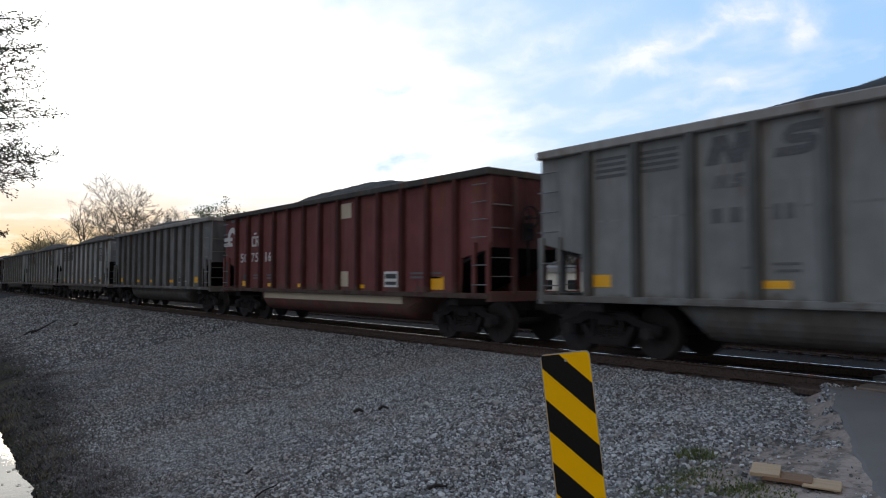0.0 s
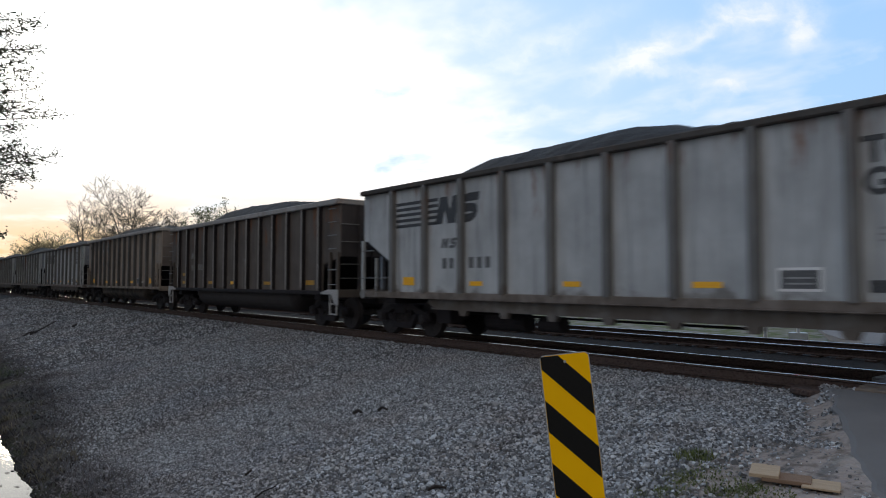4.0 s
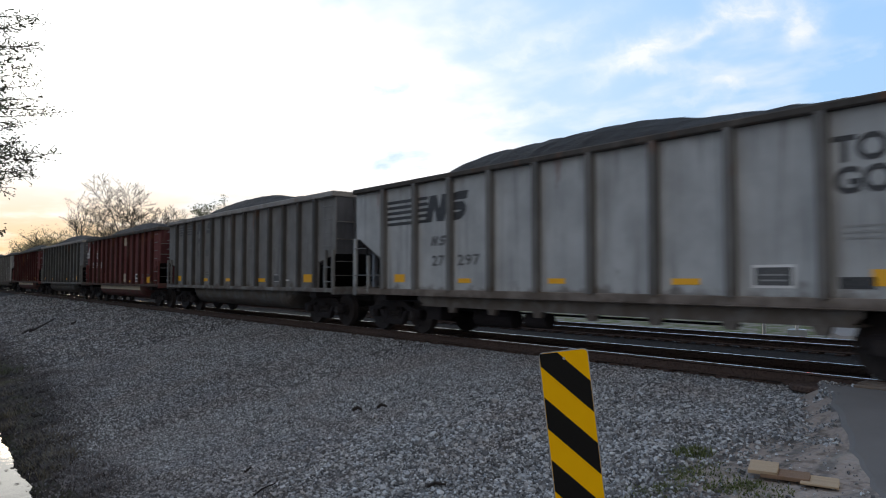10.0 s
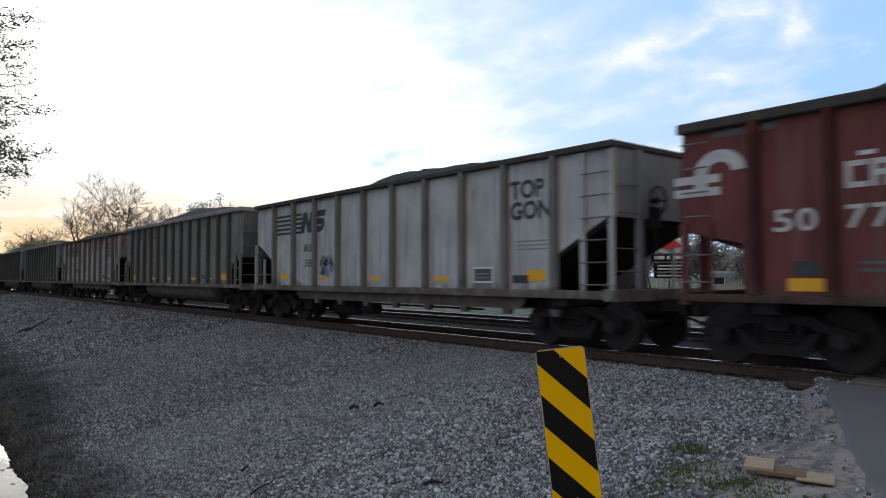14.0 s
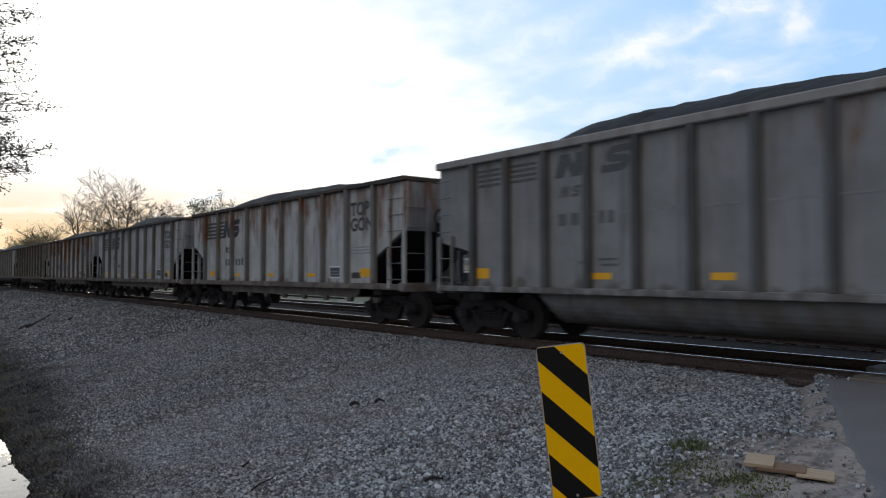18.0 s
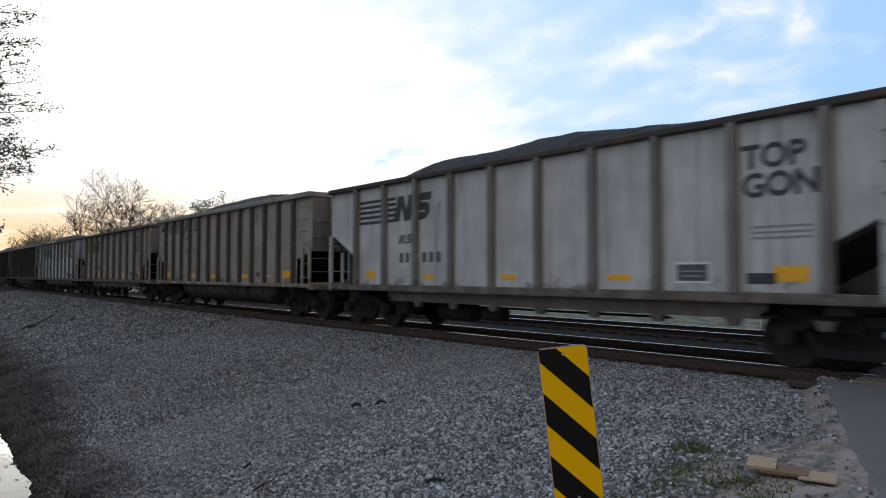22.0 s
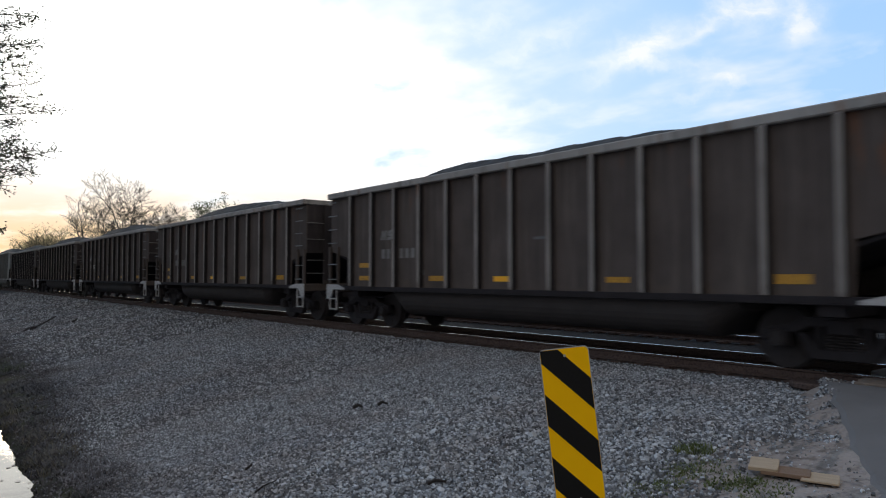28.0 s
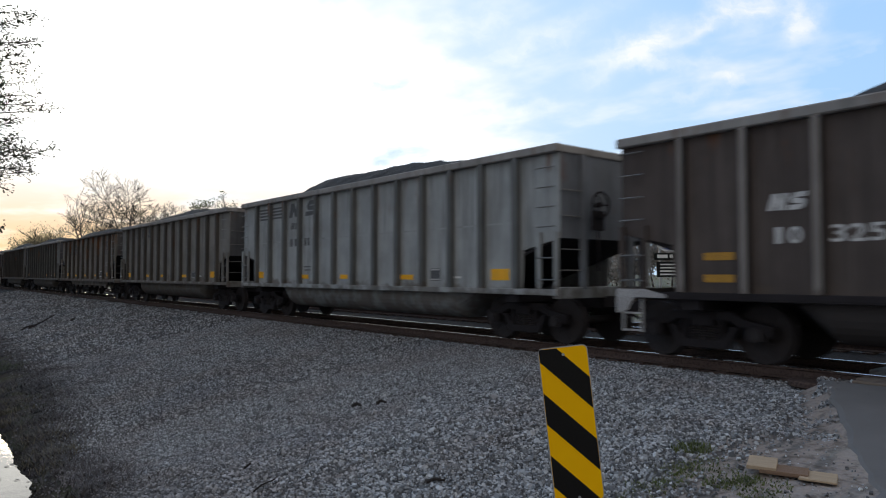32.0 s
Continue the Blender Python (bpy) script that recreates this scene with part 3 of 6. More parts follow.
def build_track(y, x0, x1, first, last):
    track = thing("railway_track", "rusty steel rails with polished heads on ballasted wooden sleepers", "railway track",
                  kind="structure", m=pose(0, y, 0))
    web = rail_mesh(x0, x1)
    bm = bmesh.new()
    prism(bm, [(-0.03, -0.003), (0.03, -0.003), (0.026, 0.0), (-0.026, 0.0)], x0, x1, "x")
    head = mesh_of("rail_head", bm, "railtop")
    for s in (-RAILS, RAILS):
        r = put("rail", web, track, pose(0, s, 0))
        put("rail_head", head, r)
    bm = bmesh.new()
    box(bm, -0.11, 0.11, -1.25, 1.25, -0.4, -0.245)
    tie = mesh_of("sleeper", bm, "sleeper", bevel=0.012)
    bm = bmesh.new()
    box(bm, -0.1, 0.1, -0.16, 0.16, -0.245, -0.17)
    plate = mesh_of("tie_plate", bm, "railside")
    rng = random.Random(int(y))
    x = first
    while x < last:
        t = put("sleeper", tie, track, pose(x, rng.uniform(-0.05, 0.05), rng.uniform(-0.012, 0.0), 0, 0, rng.uniform(-1.5, 1.5)))
        if -30 < x < 0:
            for s in (-RAILS, RAILS):
                put("tie_plate", plate, t, pose(0, s, 0))
        x += 0.53
    return track


build_track(TRACK_Y, -400, 60, -60, 6)
build_track(TRACK2_Y, -400, 60, -40, 6)


# ---- coal cars ----
def sheet_outline(kind):
    if kind == "top":
        half = [(6.0, 1.06), (6.05, 1.8), (7.22, 2.42), (7.41, 2.45), (7.41, 3.72)]
    else:
        half = [(6.4, 1.06), (6.44, 1.86), (7.41, 2.08), (7.41, 3.72)]
    return [(-x, z) for x, z in half[::-1]] + half


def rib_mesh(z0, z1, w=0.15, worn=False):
    """A pressed rib; worn: its outer face is rubbed pale, its flanks are black in place of shade."""
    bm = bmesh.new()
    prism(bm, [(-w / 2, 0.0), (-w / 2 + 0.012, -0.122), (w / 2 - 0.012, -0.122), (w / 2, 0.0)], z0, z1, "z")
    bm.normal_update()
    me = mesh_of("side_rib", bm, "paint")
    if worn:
        # black flanks put the ribs' shaded sides into the colour
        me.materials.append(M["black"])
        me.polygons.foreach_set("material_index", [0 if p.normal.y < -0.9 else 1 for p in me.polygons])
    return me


def coal_mesh(seed, top, start=-4.0, crest=0.55):
    """A heap of coal that rises behind the trailing end and is lumpy along its length."""
    rng = random.Random(seed)
    nx, ny = 64, 12
    humps = [(rng.uniform(-4.6, 4.6), rng.uniform(0.7, 1.8), rng.uniform(-0.1, 0.07)) for _ in range(6)]
    lead, steep = rng.uniform(0.5, 1.6), rng.uniform(2.2, 3.0)
    verts = []
    for i in range(nx + 1):
        x = -7.3 + 14.6 * i / nx
        along = ease(x, start - 1.5, start - 1.5 + steep) * (1 - 0.45 * ease(x, -0.5, 6.0)) * ease(7.3 - x, lead, lead + 1.8)
        h = crest + 0.1 + sum(a * math.exp(-((x - c) / w) ** 2) for c, w, a in humps)
        for j in range(ny + 1):
            y = -1.38 + 2.76 * j / ny
            across = 1 - (abs(y) / 1.38) ** 1.8
            z = top - 0.16 + (0.05 + h * along) * across
            z += 0.05 * noise.noise((x * 2.2, y * 2.2, seed)) + 0.025 * noise.noise((x * 7, y * 7, seed))
            verts.append((x, y, z))
    n = ny + 1
    faces = [(i * n + j, (i + 1) * n + j, (i + 1) * n + j + 1, i * n + j + 1) for i in range(nx) for j in range(ny)]
    me = bpy.data.meshes.new("coal_load")
    me.from_pydata(verts, [], faces)
    me.materials.append(M["coal"])
    return me


def bogie_meshes():
    bm = bmesh.new()
    y0, y1 = -1.07, -0.93
    prism(bm, [(-1.14, 0.4), (-1.14, 0.6), (-0.72, 0.68), (-0.5, 0.8), (0.5, 0.8), (0.72, 0.68), (1.14, 0.6), (1.14, 0.4),
               (0.95, 0.56), (0.62, 0.56), (0.42, 0.66), (-0.42, 0.66), (-0.62, 0.56), (-0.95, 0.56)], y0, y1)
    prism(bm, [(-0.62, 0.56), (-0.48, 0.56), (-0.34, 0.34), (0.34, 0.34), (0.48, 0.56), (0.62, 0.56), (0.42, 0.2), (-0.42, 0.2)], y0, y1)
    for x in (-0.36, 0.28):
        box(bm, x, x + 0.08, y0 + 0.003, y1 - 0.003, 0.3, 0.7)
    for x in (-0.89, 0.89):
        box(bm, x - 0.16, x + 0.16, y0 - 0.02, y1 + 0.02, 0.36, 0.6)
    frame_ = mesh_of("side_frame", bm, "black", bevel=0.012)
    bm = bmesh.new()
    rings = []
    for k in range(13):
        r = 0.08 if k % 2 else 0.058
        rings.append([bm.verts.new((r * math.cos(a), -1.0 + r * math.sin(a), 0.33 + 0.0205 * k)) for a in (math.pi * i / 4 for i in range(8))])
    for a, b in zip(rings, rings[1:]):
        for i in range(8):
            bm.faces.new((a[i], a[(i + 1) % 8], b[(i + 1) % 8], b[i]))
    spring = mesh_of("spring", bm, "wheel")
    bm = bmesh.new()
    tube(bm, (0, -1.09, 0), (0, -1.13, 0), 0.11, seg=12)
    for k in range(3):
        a = 0.5 + k * 2.0944
        tube(bm, (0.06 * math.cos(a), -1.12, 0.06 * math.sin(a)), (0.06 * math.cos(a), -1.14, 0.06 * math.sin(a)), 0.022, seg=6)
    cap = mesh_of("bearing_cap", bm, "wheel")
    bm = bmesh.new()
    box(bm, -0.2, 0.2, -1.1, 1.1, 0.56, 0.76)
    tube(bm, (0, 0, 0.7), (0, 0, 0.95), 0.25, seg=12)
    truck = mesh_of("bogie", bm, "black", bevel=0.012)
    bm = bmesh.new()
    for s in (-1, 1):
        tube(bm, (0, s * 0.68, 0), (0, s * 0.80, 0), 0.457, 0.45, seg=28)
        tube(bm, (0, s * 0.66, 0), (0, s * 0.69, 0), 0.485, seg=28)
        tube(bm, (0, s * 0.80, 0), (0, s * 0.83, 0), 0.17, seg=16)
        for k in range(6):
            a = k * math.pi / 3
            tube(bm, (0.28 * math.cos(a), s * 0.80, 0.28 * math.sin(a)), (0.28 * math.cos(a), s * 0.808, 0.28 * math.sin(a)), 0.06, seg=8)
        tube(bm, (0, s * 1.0, 0), (0, s * 1.1, 0), 0.1, 0.09, seg=12)
    tube(bm, (0, -1.0, 0), (0, 1.0, 0), 0.08, seg=10)
    wheels = mesh_of("wheelset", bm, "wheel")
    return truck, wheels, frame_, spring, cap


BOGIE, WHEELSET, SIDE_FRAME, SPRINGS, CAP = bogie_meshes()
BOGIE_X, AXLE, WHEEL_R = 6.12, 0.89, 0.457
FACE = -1.385            # the near side sheet
PLATES = {}


def plate(w, h, mat):
    """A flat painted panel 3 mm proud, shared by size."""
    key = (round(w, 2), round(h, 2), mat)
    if key not in PLATES:
        bm = bmesh.new()
        box(bm, 0, w, -0.004, 0.002, 0, h)
        PLATES[key] = mesh_of("plate", bm, mat)
    return PLATES[key]


def emblem_blocks(w, h, mat, gap=0.0):
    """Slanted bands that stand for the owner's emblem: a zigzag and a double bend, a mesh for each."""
    key = (w, h, mat, gap)
    if key in BARS:
        return BARS[key]
    s, u, t = h * 0.3, w / 10, h / 5
    out = []
    bm = bmesh.new()
    outline = [(0, 0), (1.8, 0), (1.8, 2.6), (3.2, 0), (5.0, 0), (5.0, 5), (3.2, 5), (3.2, 2.4), (1.8, 5), (0, 5)]
    prism(bm, [(a * u + s * z / 5, z * t) for a, z in outline], -0.004, 0.002)
    out.append(mesh_of("emblem_block", bm, mat))
    # the double bend: a thick band along two half turns
    mid = [(9.7, 4.35), (7.2, 4.35)] + [(7.0 - 0.95 * math.sin(math.pi * k / 6), 3.43 + 0.92 * math.cos(math.pi * k / 6)) for k in range(1, 6)]
    mid += [(7.2, 2.5), (8.3, 2.5)] + [(8.5 + 0.95 * math.sin(math.pi * k / 6), 1.57 + 0.92 * math.cos(math.pi * k / 6)) for k in range(1, 6)]
    mid += [(8.3, 0.65), (5.3, 0.65)]
    bm = bmesh.new()
    lo, hi = [], []
    for k, (a, z) in enumerate(mid):
        (a0, z0), (a1, z1) = mid[max(0, k - 1)], mid[min(len(mid) - 1, k + 1)]
        da, dz = (a1 - a0) * u, (z1 - z0) * t
        q = 0.74 * t / math.hypot(da, dz)
        for row, way in ((lo, 1), (hi, -1)):
            x_, z_ = a * u + gap - dz * q * way * 0.9, z * t + da * q * way
            row.append((x_ + s * z_ / h, z_))
    prism(bm, lo + hi[::-1], -0.004, 0.002)
    out.append(mesh_of("emblem_block", bm, mat))
    BARS[key] = out
    return out


def figures(words, w, h, mat):
    """Painted figures, w wide and h high, standing upright with their foot at the origin."""
    key = (words, round(w, 2), round(h, 2), mat)
    if key not in DIGITS:
        me = GLYPHS[words].copy()
        me.materials[0] = M[mat]
        co = np.empty(len(me.vertices) * 3)
        me.vertices.foreach_get("co", co)
        co = co.reshape(-1, 3)
        low, size = co.min(0), np.ptp(co, 0)
        flat = np.stack([(co[:, 0] - low[0]) / size[0] * w, np.full(len(co), -0.006), (co[:, 1] - low[1]) / size[1] * h], 1)
        me.vertices.foreach_set("co", flat.ravel())
        me.update()
        DIGITS[key] = me
    return DIGITS[key]


def build_car(kind, top):
    """One gondola at the origin. kind: tub (round belly), red, dark or top (flat bottom)."""
    flat = kind == "top"
    car = thing("coal_gondola", "", "freight car", "coal train")
    skin = "paint"
    for s in (1, -1):
        turn = pose(0, 0, 0, 0, 0, 0 if s > 0 else 180)
        bm = bmesh.new()
        prism(bm, sheet_outline(kind), FACE, FACE + 0.03)
        side = part("side_sheet", bm, skin, car, m=turn)
        if kind == "tub":
            for z in (2.42,):
                bm = bmesh.new()
                box(bm, -6.4, 6.4, FACE - 0.005, FACE + 0.002, z, z + 0.03)
                part("weld_seam", bm, skin, side)
        bm = bmesh.new()
        if flat:
            prism(bm, [(-7.41, 0.98), (7.41, 0.98), (7.41, 1.1), (6.2, 1.12), (-6.2, 1.12), (-7.41, 1.1)], -1.47, -1.36)
            box(bm, -7.41, 7.41, -1.47, -1.2, 0.96, 0.99)
        else:
            box(bm, -7.41, 7.41, -1.49, -1.4, 1.0, 1.1)
            box(bm, -7.41, 7.41, -1.49, -1.2, 0.98, 1.01)
        part("side_sill", bm, skin if kind != "dark" else "black", car, bevel=0.01, m=turn)
        # ribs
        xs = [-6.0 + 1.335 * i for i in range(10)] if flat else [-6.22 + 1.043 * i for i in range(13)]
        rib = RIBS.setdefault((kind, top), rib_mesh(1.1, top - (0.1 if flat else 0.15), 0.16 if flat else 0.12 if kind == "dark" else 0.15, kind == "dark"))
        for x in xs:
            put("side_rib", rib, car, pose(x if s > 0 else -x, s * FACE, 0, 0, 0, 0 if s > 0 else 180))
        # corner posts with their rungs, grab irons on the sheet
        lo, hi = (6.72, 7.36) if flat else (6.92, 7.37)
        dark = kind == "dark"
        for e in (-1, 1):
            bm = bmesh.new()
            for x in (lo, hi):
                tall = (top - 0.15 if e > 0 else 2.45 if x == hi else 1.98) if flat else 2.2
                k = 0.045 if e > 0 or x == hi else 0.022
                box(bm, e * x - k, e * x + k, -1.475, -1.405, 1.0, tall)
            ladder = part("ladder", bm, "paint", car, m=turn)
            if flat and e < 0:
                put("rung", RUNG["short"], ladder, pose(-7.05, -1.5, 2.17))
                put("rung", RUNG["long"], ladder, pose(-6.72, -1.5, 1.46))
            else:
                for z in ([1.22 + 0.4 * k for k in range(6)] if flat else [1.28, 1.7, 2.3, 2.68, 3.06, 3.44]):
                    put("rung", RUNG["wide" if flat else "narrow"], ladder, pose(e * (lo + hi) / 2, -1.5, z))
            if flat:
                put("corner_casting", CASTING, car, turn @ pose(e * 7.3, -1.475, 1.04), "pale worn corner casting")
            if dark:
                put("sill_step", STEP, car, turn @ pose(e * 7.16, -1.46, 0), "dusty white sill step")
    # top chord
    bm = bmesh.new()
    c = 0.12 if flat else 0.16
    for s in (-1, 1):
        y0, y1 = sorted((s * 1.36, s * 1.51))
        box(bm, -7.45, 7.45, y0, y1, top - c, top)
        x0, x1 = sorted((s * 7.3, s * 7.45))
        box(bm, x0, x1, -1.37, 1.37, top - c, top - 0.003)
    part("top_chord", bm, "paint", car, bevel=0.02)
    # ends and slope sheets
    zlow = 2.42 if flat else 2.08
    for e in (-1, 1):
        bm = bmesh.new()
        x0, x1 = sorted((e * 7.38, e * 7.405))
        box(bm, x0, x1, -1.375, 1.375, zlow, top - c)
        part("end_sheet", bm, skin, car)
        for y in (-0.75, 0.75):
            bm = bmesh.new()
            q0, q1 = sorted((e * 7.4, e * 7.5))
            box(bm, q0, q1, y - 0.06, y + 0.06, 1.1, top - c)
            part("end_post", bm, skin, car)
        for z in (1.46, 1.86, 2.5, 3.0) if e > 0 else ():
            put("end_rung", END_RUNG, car, pose(7.4, 0, z))
        if e > 0:
            put("brake_wheel", BRAKE_WHEEL, car, pose(7.5, -0.42, 2.75))
        bm = bmesh.new()
        inner = 4.75 if flat else 4.35
        prism(bm, [(e * 7.4, zlow), (e * 7.4, zlow + 0.05), (e * inner, 1.12), (e * inner, 1.05)], -1.35, 1.35)
        part("slope_sheet", bm, "black", car)
        bm = bmesh.new()
        x0, x1 = sorted((e * 7.3, e * 7.46))
        box(bm, x0, x1, -1.46, 1.46, 0.92, 1.14)
        part("end_sill", bm, "paint", car, bevel=0.012)
        if kind == "dark":
            bm = bmesh.new()
            x0, x1 = sorted((e * 6.5, e * 7.3))
            prism(bm, [(e * 6.5, 1.05), (e * 6.9, 1.14), (e * 7.47, 1.14), (e * 7.47, 0.72), (e * 7.25, 0.78), (e * 7.1, 1.0), (e * 6.5, 1.0)], -1.5, -1.475)
            part("end_bracket", bm, "dusty", car, "dusty white-painted corner bracket")
        bm = bmesh.new()
        x0, x1 = sorted((e * 7.4, e * 8.12))
        box(bm, x0, x1, -0.11, 0.11, 0.72, 0.95)
        box(bm, min(e * 7.85, e * 8.13), max(e * 7.85, e * 8.13), -0.19, 0.19, 0.66, 1.0)
        tube(bm, (e * 7.5, 0.25, 0.72), (e * 8.12, 0.2, 0.5), 0.03, seg=6)
        part("coupler", bm, "black", car, bevel=0.015)
        truck = put("bogie", BOGIE, car, pose(e * BOGIE_X, 0, 0))
        for a in (-AXLE, AXLE):
            w = put("wheelset", WHEELSET, truck)
            w.matrix_parent_inverse = pose(a, 0, WHEEL_R)
            put("bearing_cap", CAP, truck, pose(a, 0, WHEEL_R))
        for turn in (pose(0, 0, 0), pose(0, 0, 0, 0, 0, 180)):
            put("side_frame", SIDE_FRAME, truck, turn)
            for dx in (-0.17, 0.0, 0.17):
                put("spring", SPRINGS, truck, turn @ pose(dx, 0, 0))
    # underframe
    bm = bmesh.new()
    box(bm, -7.4, 7.4, -0.2, 0.2, 0.72, 1.0)
    for x in (-6.12, 6.12):
        box(bm, x - 0.18, x + 0.18, -1.4, 1.4, 0.82, 1.04)
    part("centre_sill", bm, "black", car)
    bm = bmesh.new()
    if flat:
        prism(bm, [(-4.7, 0.99), (5.1, 0.99), (5.1, 0.86), (4.9, 0.72), (-4.4, 0.72), (-4.7, 0.86)], -1.3, -1.27)
        prism(bm, [(-4.7, 0.99), (5.1, 0.99), (4.9, 0.72), (-4.4, 0.72)], 1.27, 1.3)
        box(bm, -4.6, 5.0, -1.28, 1.28, 0.72, 0.76)
        for i in range(8):
            x = -3.44 + 1.335 * i
            prism(bm, [(x - 0.14, 0.74), (x + 0.14, 0.74), (x + 0.08, 0.6), (x - 0.08, 0.6)], -1.31, -1.2)
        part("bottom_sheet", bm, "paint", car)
        bm = bmesh.new()
        tube(bm, (-3.1, -0.75, 0.5), (-1.9, -0.75, 0.5), 0.2, seg=12)
        tube(bm, (-1.4, -0.9, 0.52), (-0.8, -0.9, 0.52), 0.16, seg=12)
        box(bm, -4.6, -4.1, -1.1, -0.7, 0.4, 0.74)
        tube(bm, (-4.4, -0.5, 0.62), (3.0, -0.5, 0.62), 0.025, seg=6)
        part("brake_reservoir", bm, "black", car)
    else:
        prof = [(-1.34, 1.02), (-1.34, 0.86)] + [(-1.34 + 0.5 * (1 - math.cos(a)), 0.86 - 0.46 * math.sin(a))
                                                for a in (math.pi / 2 * i / 7 for i in range(1, 8))]
        prof = prof + [(-y, z) for y, z in prof[::-1]]
        rings = []
        for x, k in ((-4.5, 0.3), (-4.05, 1.0), (4.2, 1.0), (4.75, 0.3)):
            rings.append([bm.verts.new((x, y * (0.9 + 0.1 * k), 1.02 - (1.02 - z) * k)) for y, z in prof])
        n = len(prof)
        for a, b in zip(rings, rings[1:]):
            for i in range(n - 1):
                bm.faces.new((a[i], a[i + 1], b[i + 1], b[i]))
        bm.faces.new(rings[0])
        bm.faces.new(rings[-1][::-1])
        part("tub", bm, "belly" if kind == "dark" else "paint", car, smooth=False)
        if kind == "red":
            put("tub_band", plate(8.1, 0.19, "cream"), car, pose(-4.0, -1.352, 0.785), "dusty cream band")
    put("coal_load", coal_mesh(1, top), car, label="heaped black coal")
    lettering(car, kind)
    for o in car.children_recursive:
        o.color = (0.3, 0.3, 0.3, 0.2)
    return car


RIBS, DIGITS, BARS = {}, {}, {}


def rung_mesh(w):
    bm = bmesh.new()
    tube(bm, (-w / 2, 0, 0), (w / 2, 0, 0), 0.014, seg=6)
    return mesh_of("rung", bm, "steel")


def step_mesh():
    bm = bmesh.new()
    for x in (-0.2, 0.17):
        box(bm, x, x + 0.035, -0.02, 0.02, 0.42, 1.02)
    for z in (0.43, 0.72):
        box(bm, -0.2, 0.2, -0.022, 0.022, z, z + 0.03)
    return mesh_of("sill_step", bm, "dusty")


def casting_mesh():
    bm = bmesh.new()
    prism(bm, [(0.13 * math.cos(a), 0.12 * math.sin(a)) for a in (math.pi * k / 6 for k in range(12))], -0.03, 0.04)
    return mesh_of("corner_casting", bm, "ghost", bevel=0.012)


def end_rung_mesh():
    bm = bmesh.new()
    tube(bm, (0.06, -1.36, 0), (0.06, -0.82, 0), 0.014, seg=6)
    for y in (-1.36, -0.82):
        tube(bm, (0.0, y, 0), (0.062, y, 0), 0.012, seg=6)
    return mesh_of("end_rung", bm, "steel")


def brake_wheel_mesh():
    bm = bmesh.new()
    ring = [(0.25 * math.cos(a), 0.25 * math.sin(a)) for a in (math.pi * k / 9 for k in range(18))]
    for (a, b), (c, d) in zip(ring, ring[1:] + ring[:1]):
        tube(bm, (0.12, a, b), (0.12, c, d), 0.022, seg=5, caps=False)
    for k in range(0, 18, 6):
        tube(bm, (0.12, 0, 0), (0.12, *ring[k]), 0.015, seg=5)
    tube(bm, (0.0, 0, 0), (0.13, 0, 0), 0.05, seg=8)
    box(bm, 0.0, 0.09, -0.14, 0.14, -0.5, -0.12)
    tube(bm, (0.05, 0, -1.3), (0.05, 0, -0.4), 0.02, seg=6)
    return mesh_of("brake_wheel", bm, "black")


RUNG = {"wide": rung_mesh(0.64), "narrow": rung_mesh(0.45), "short": rung_mesh(0.58), "long": rung_mesh(1.2)}
STEP, CASTING, END_RUNG, BRAKE_WHEEL = step_mesh(), casting_mesh(), end_rung_mesh(), brake_wheel_mesh()


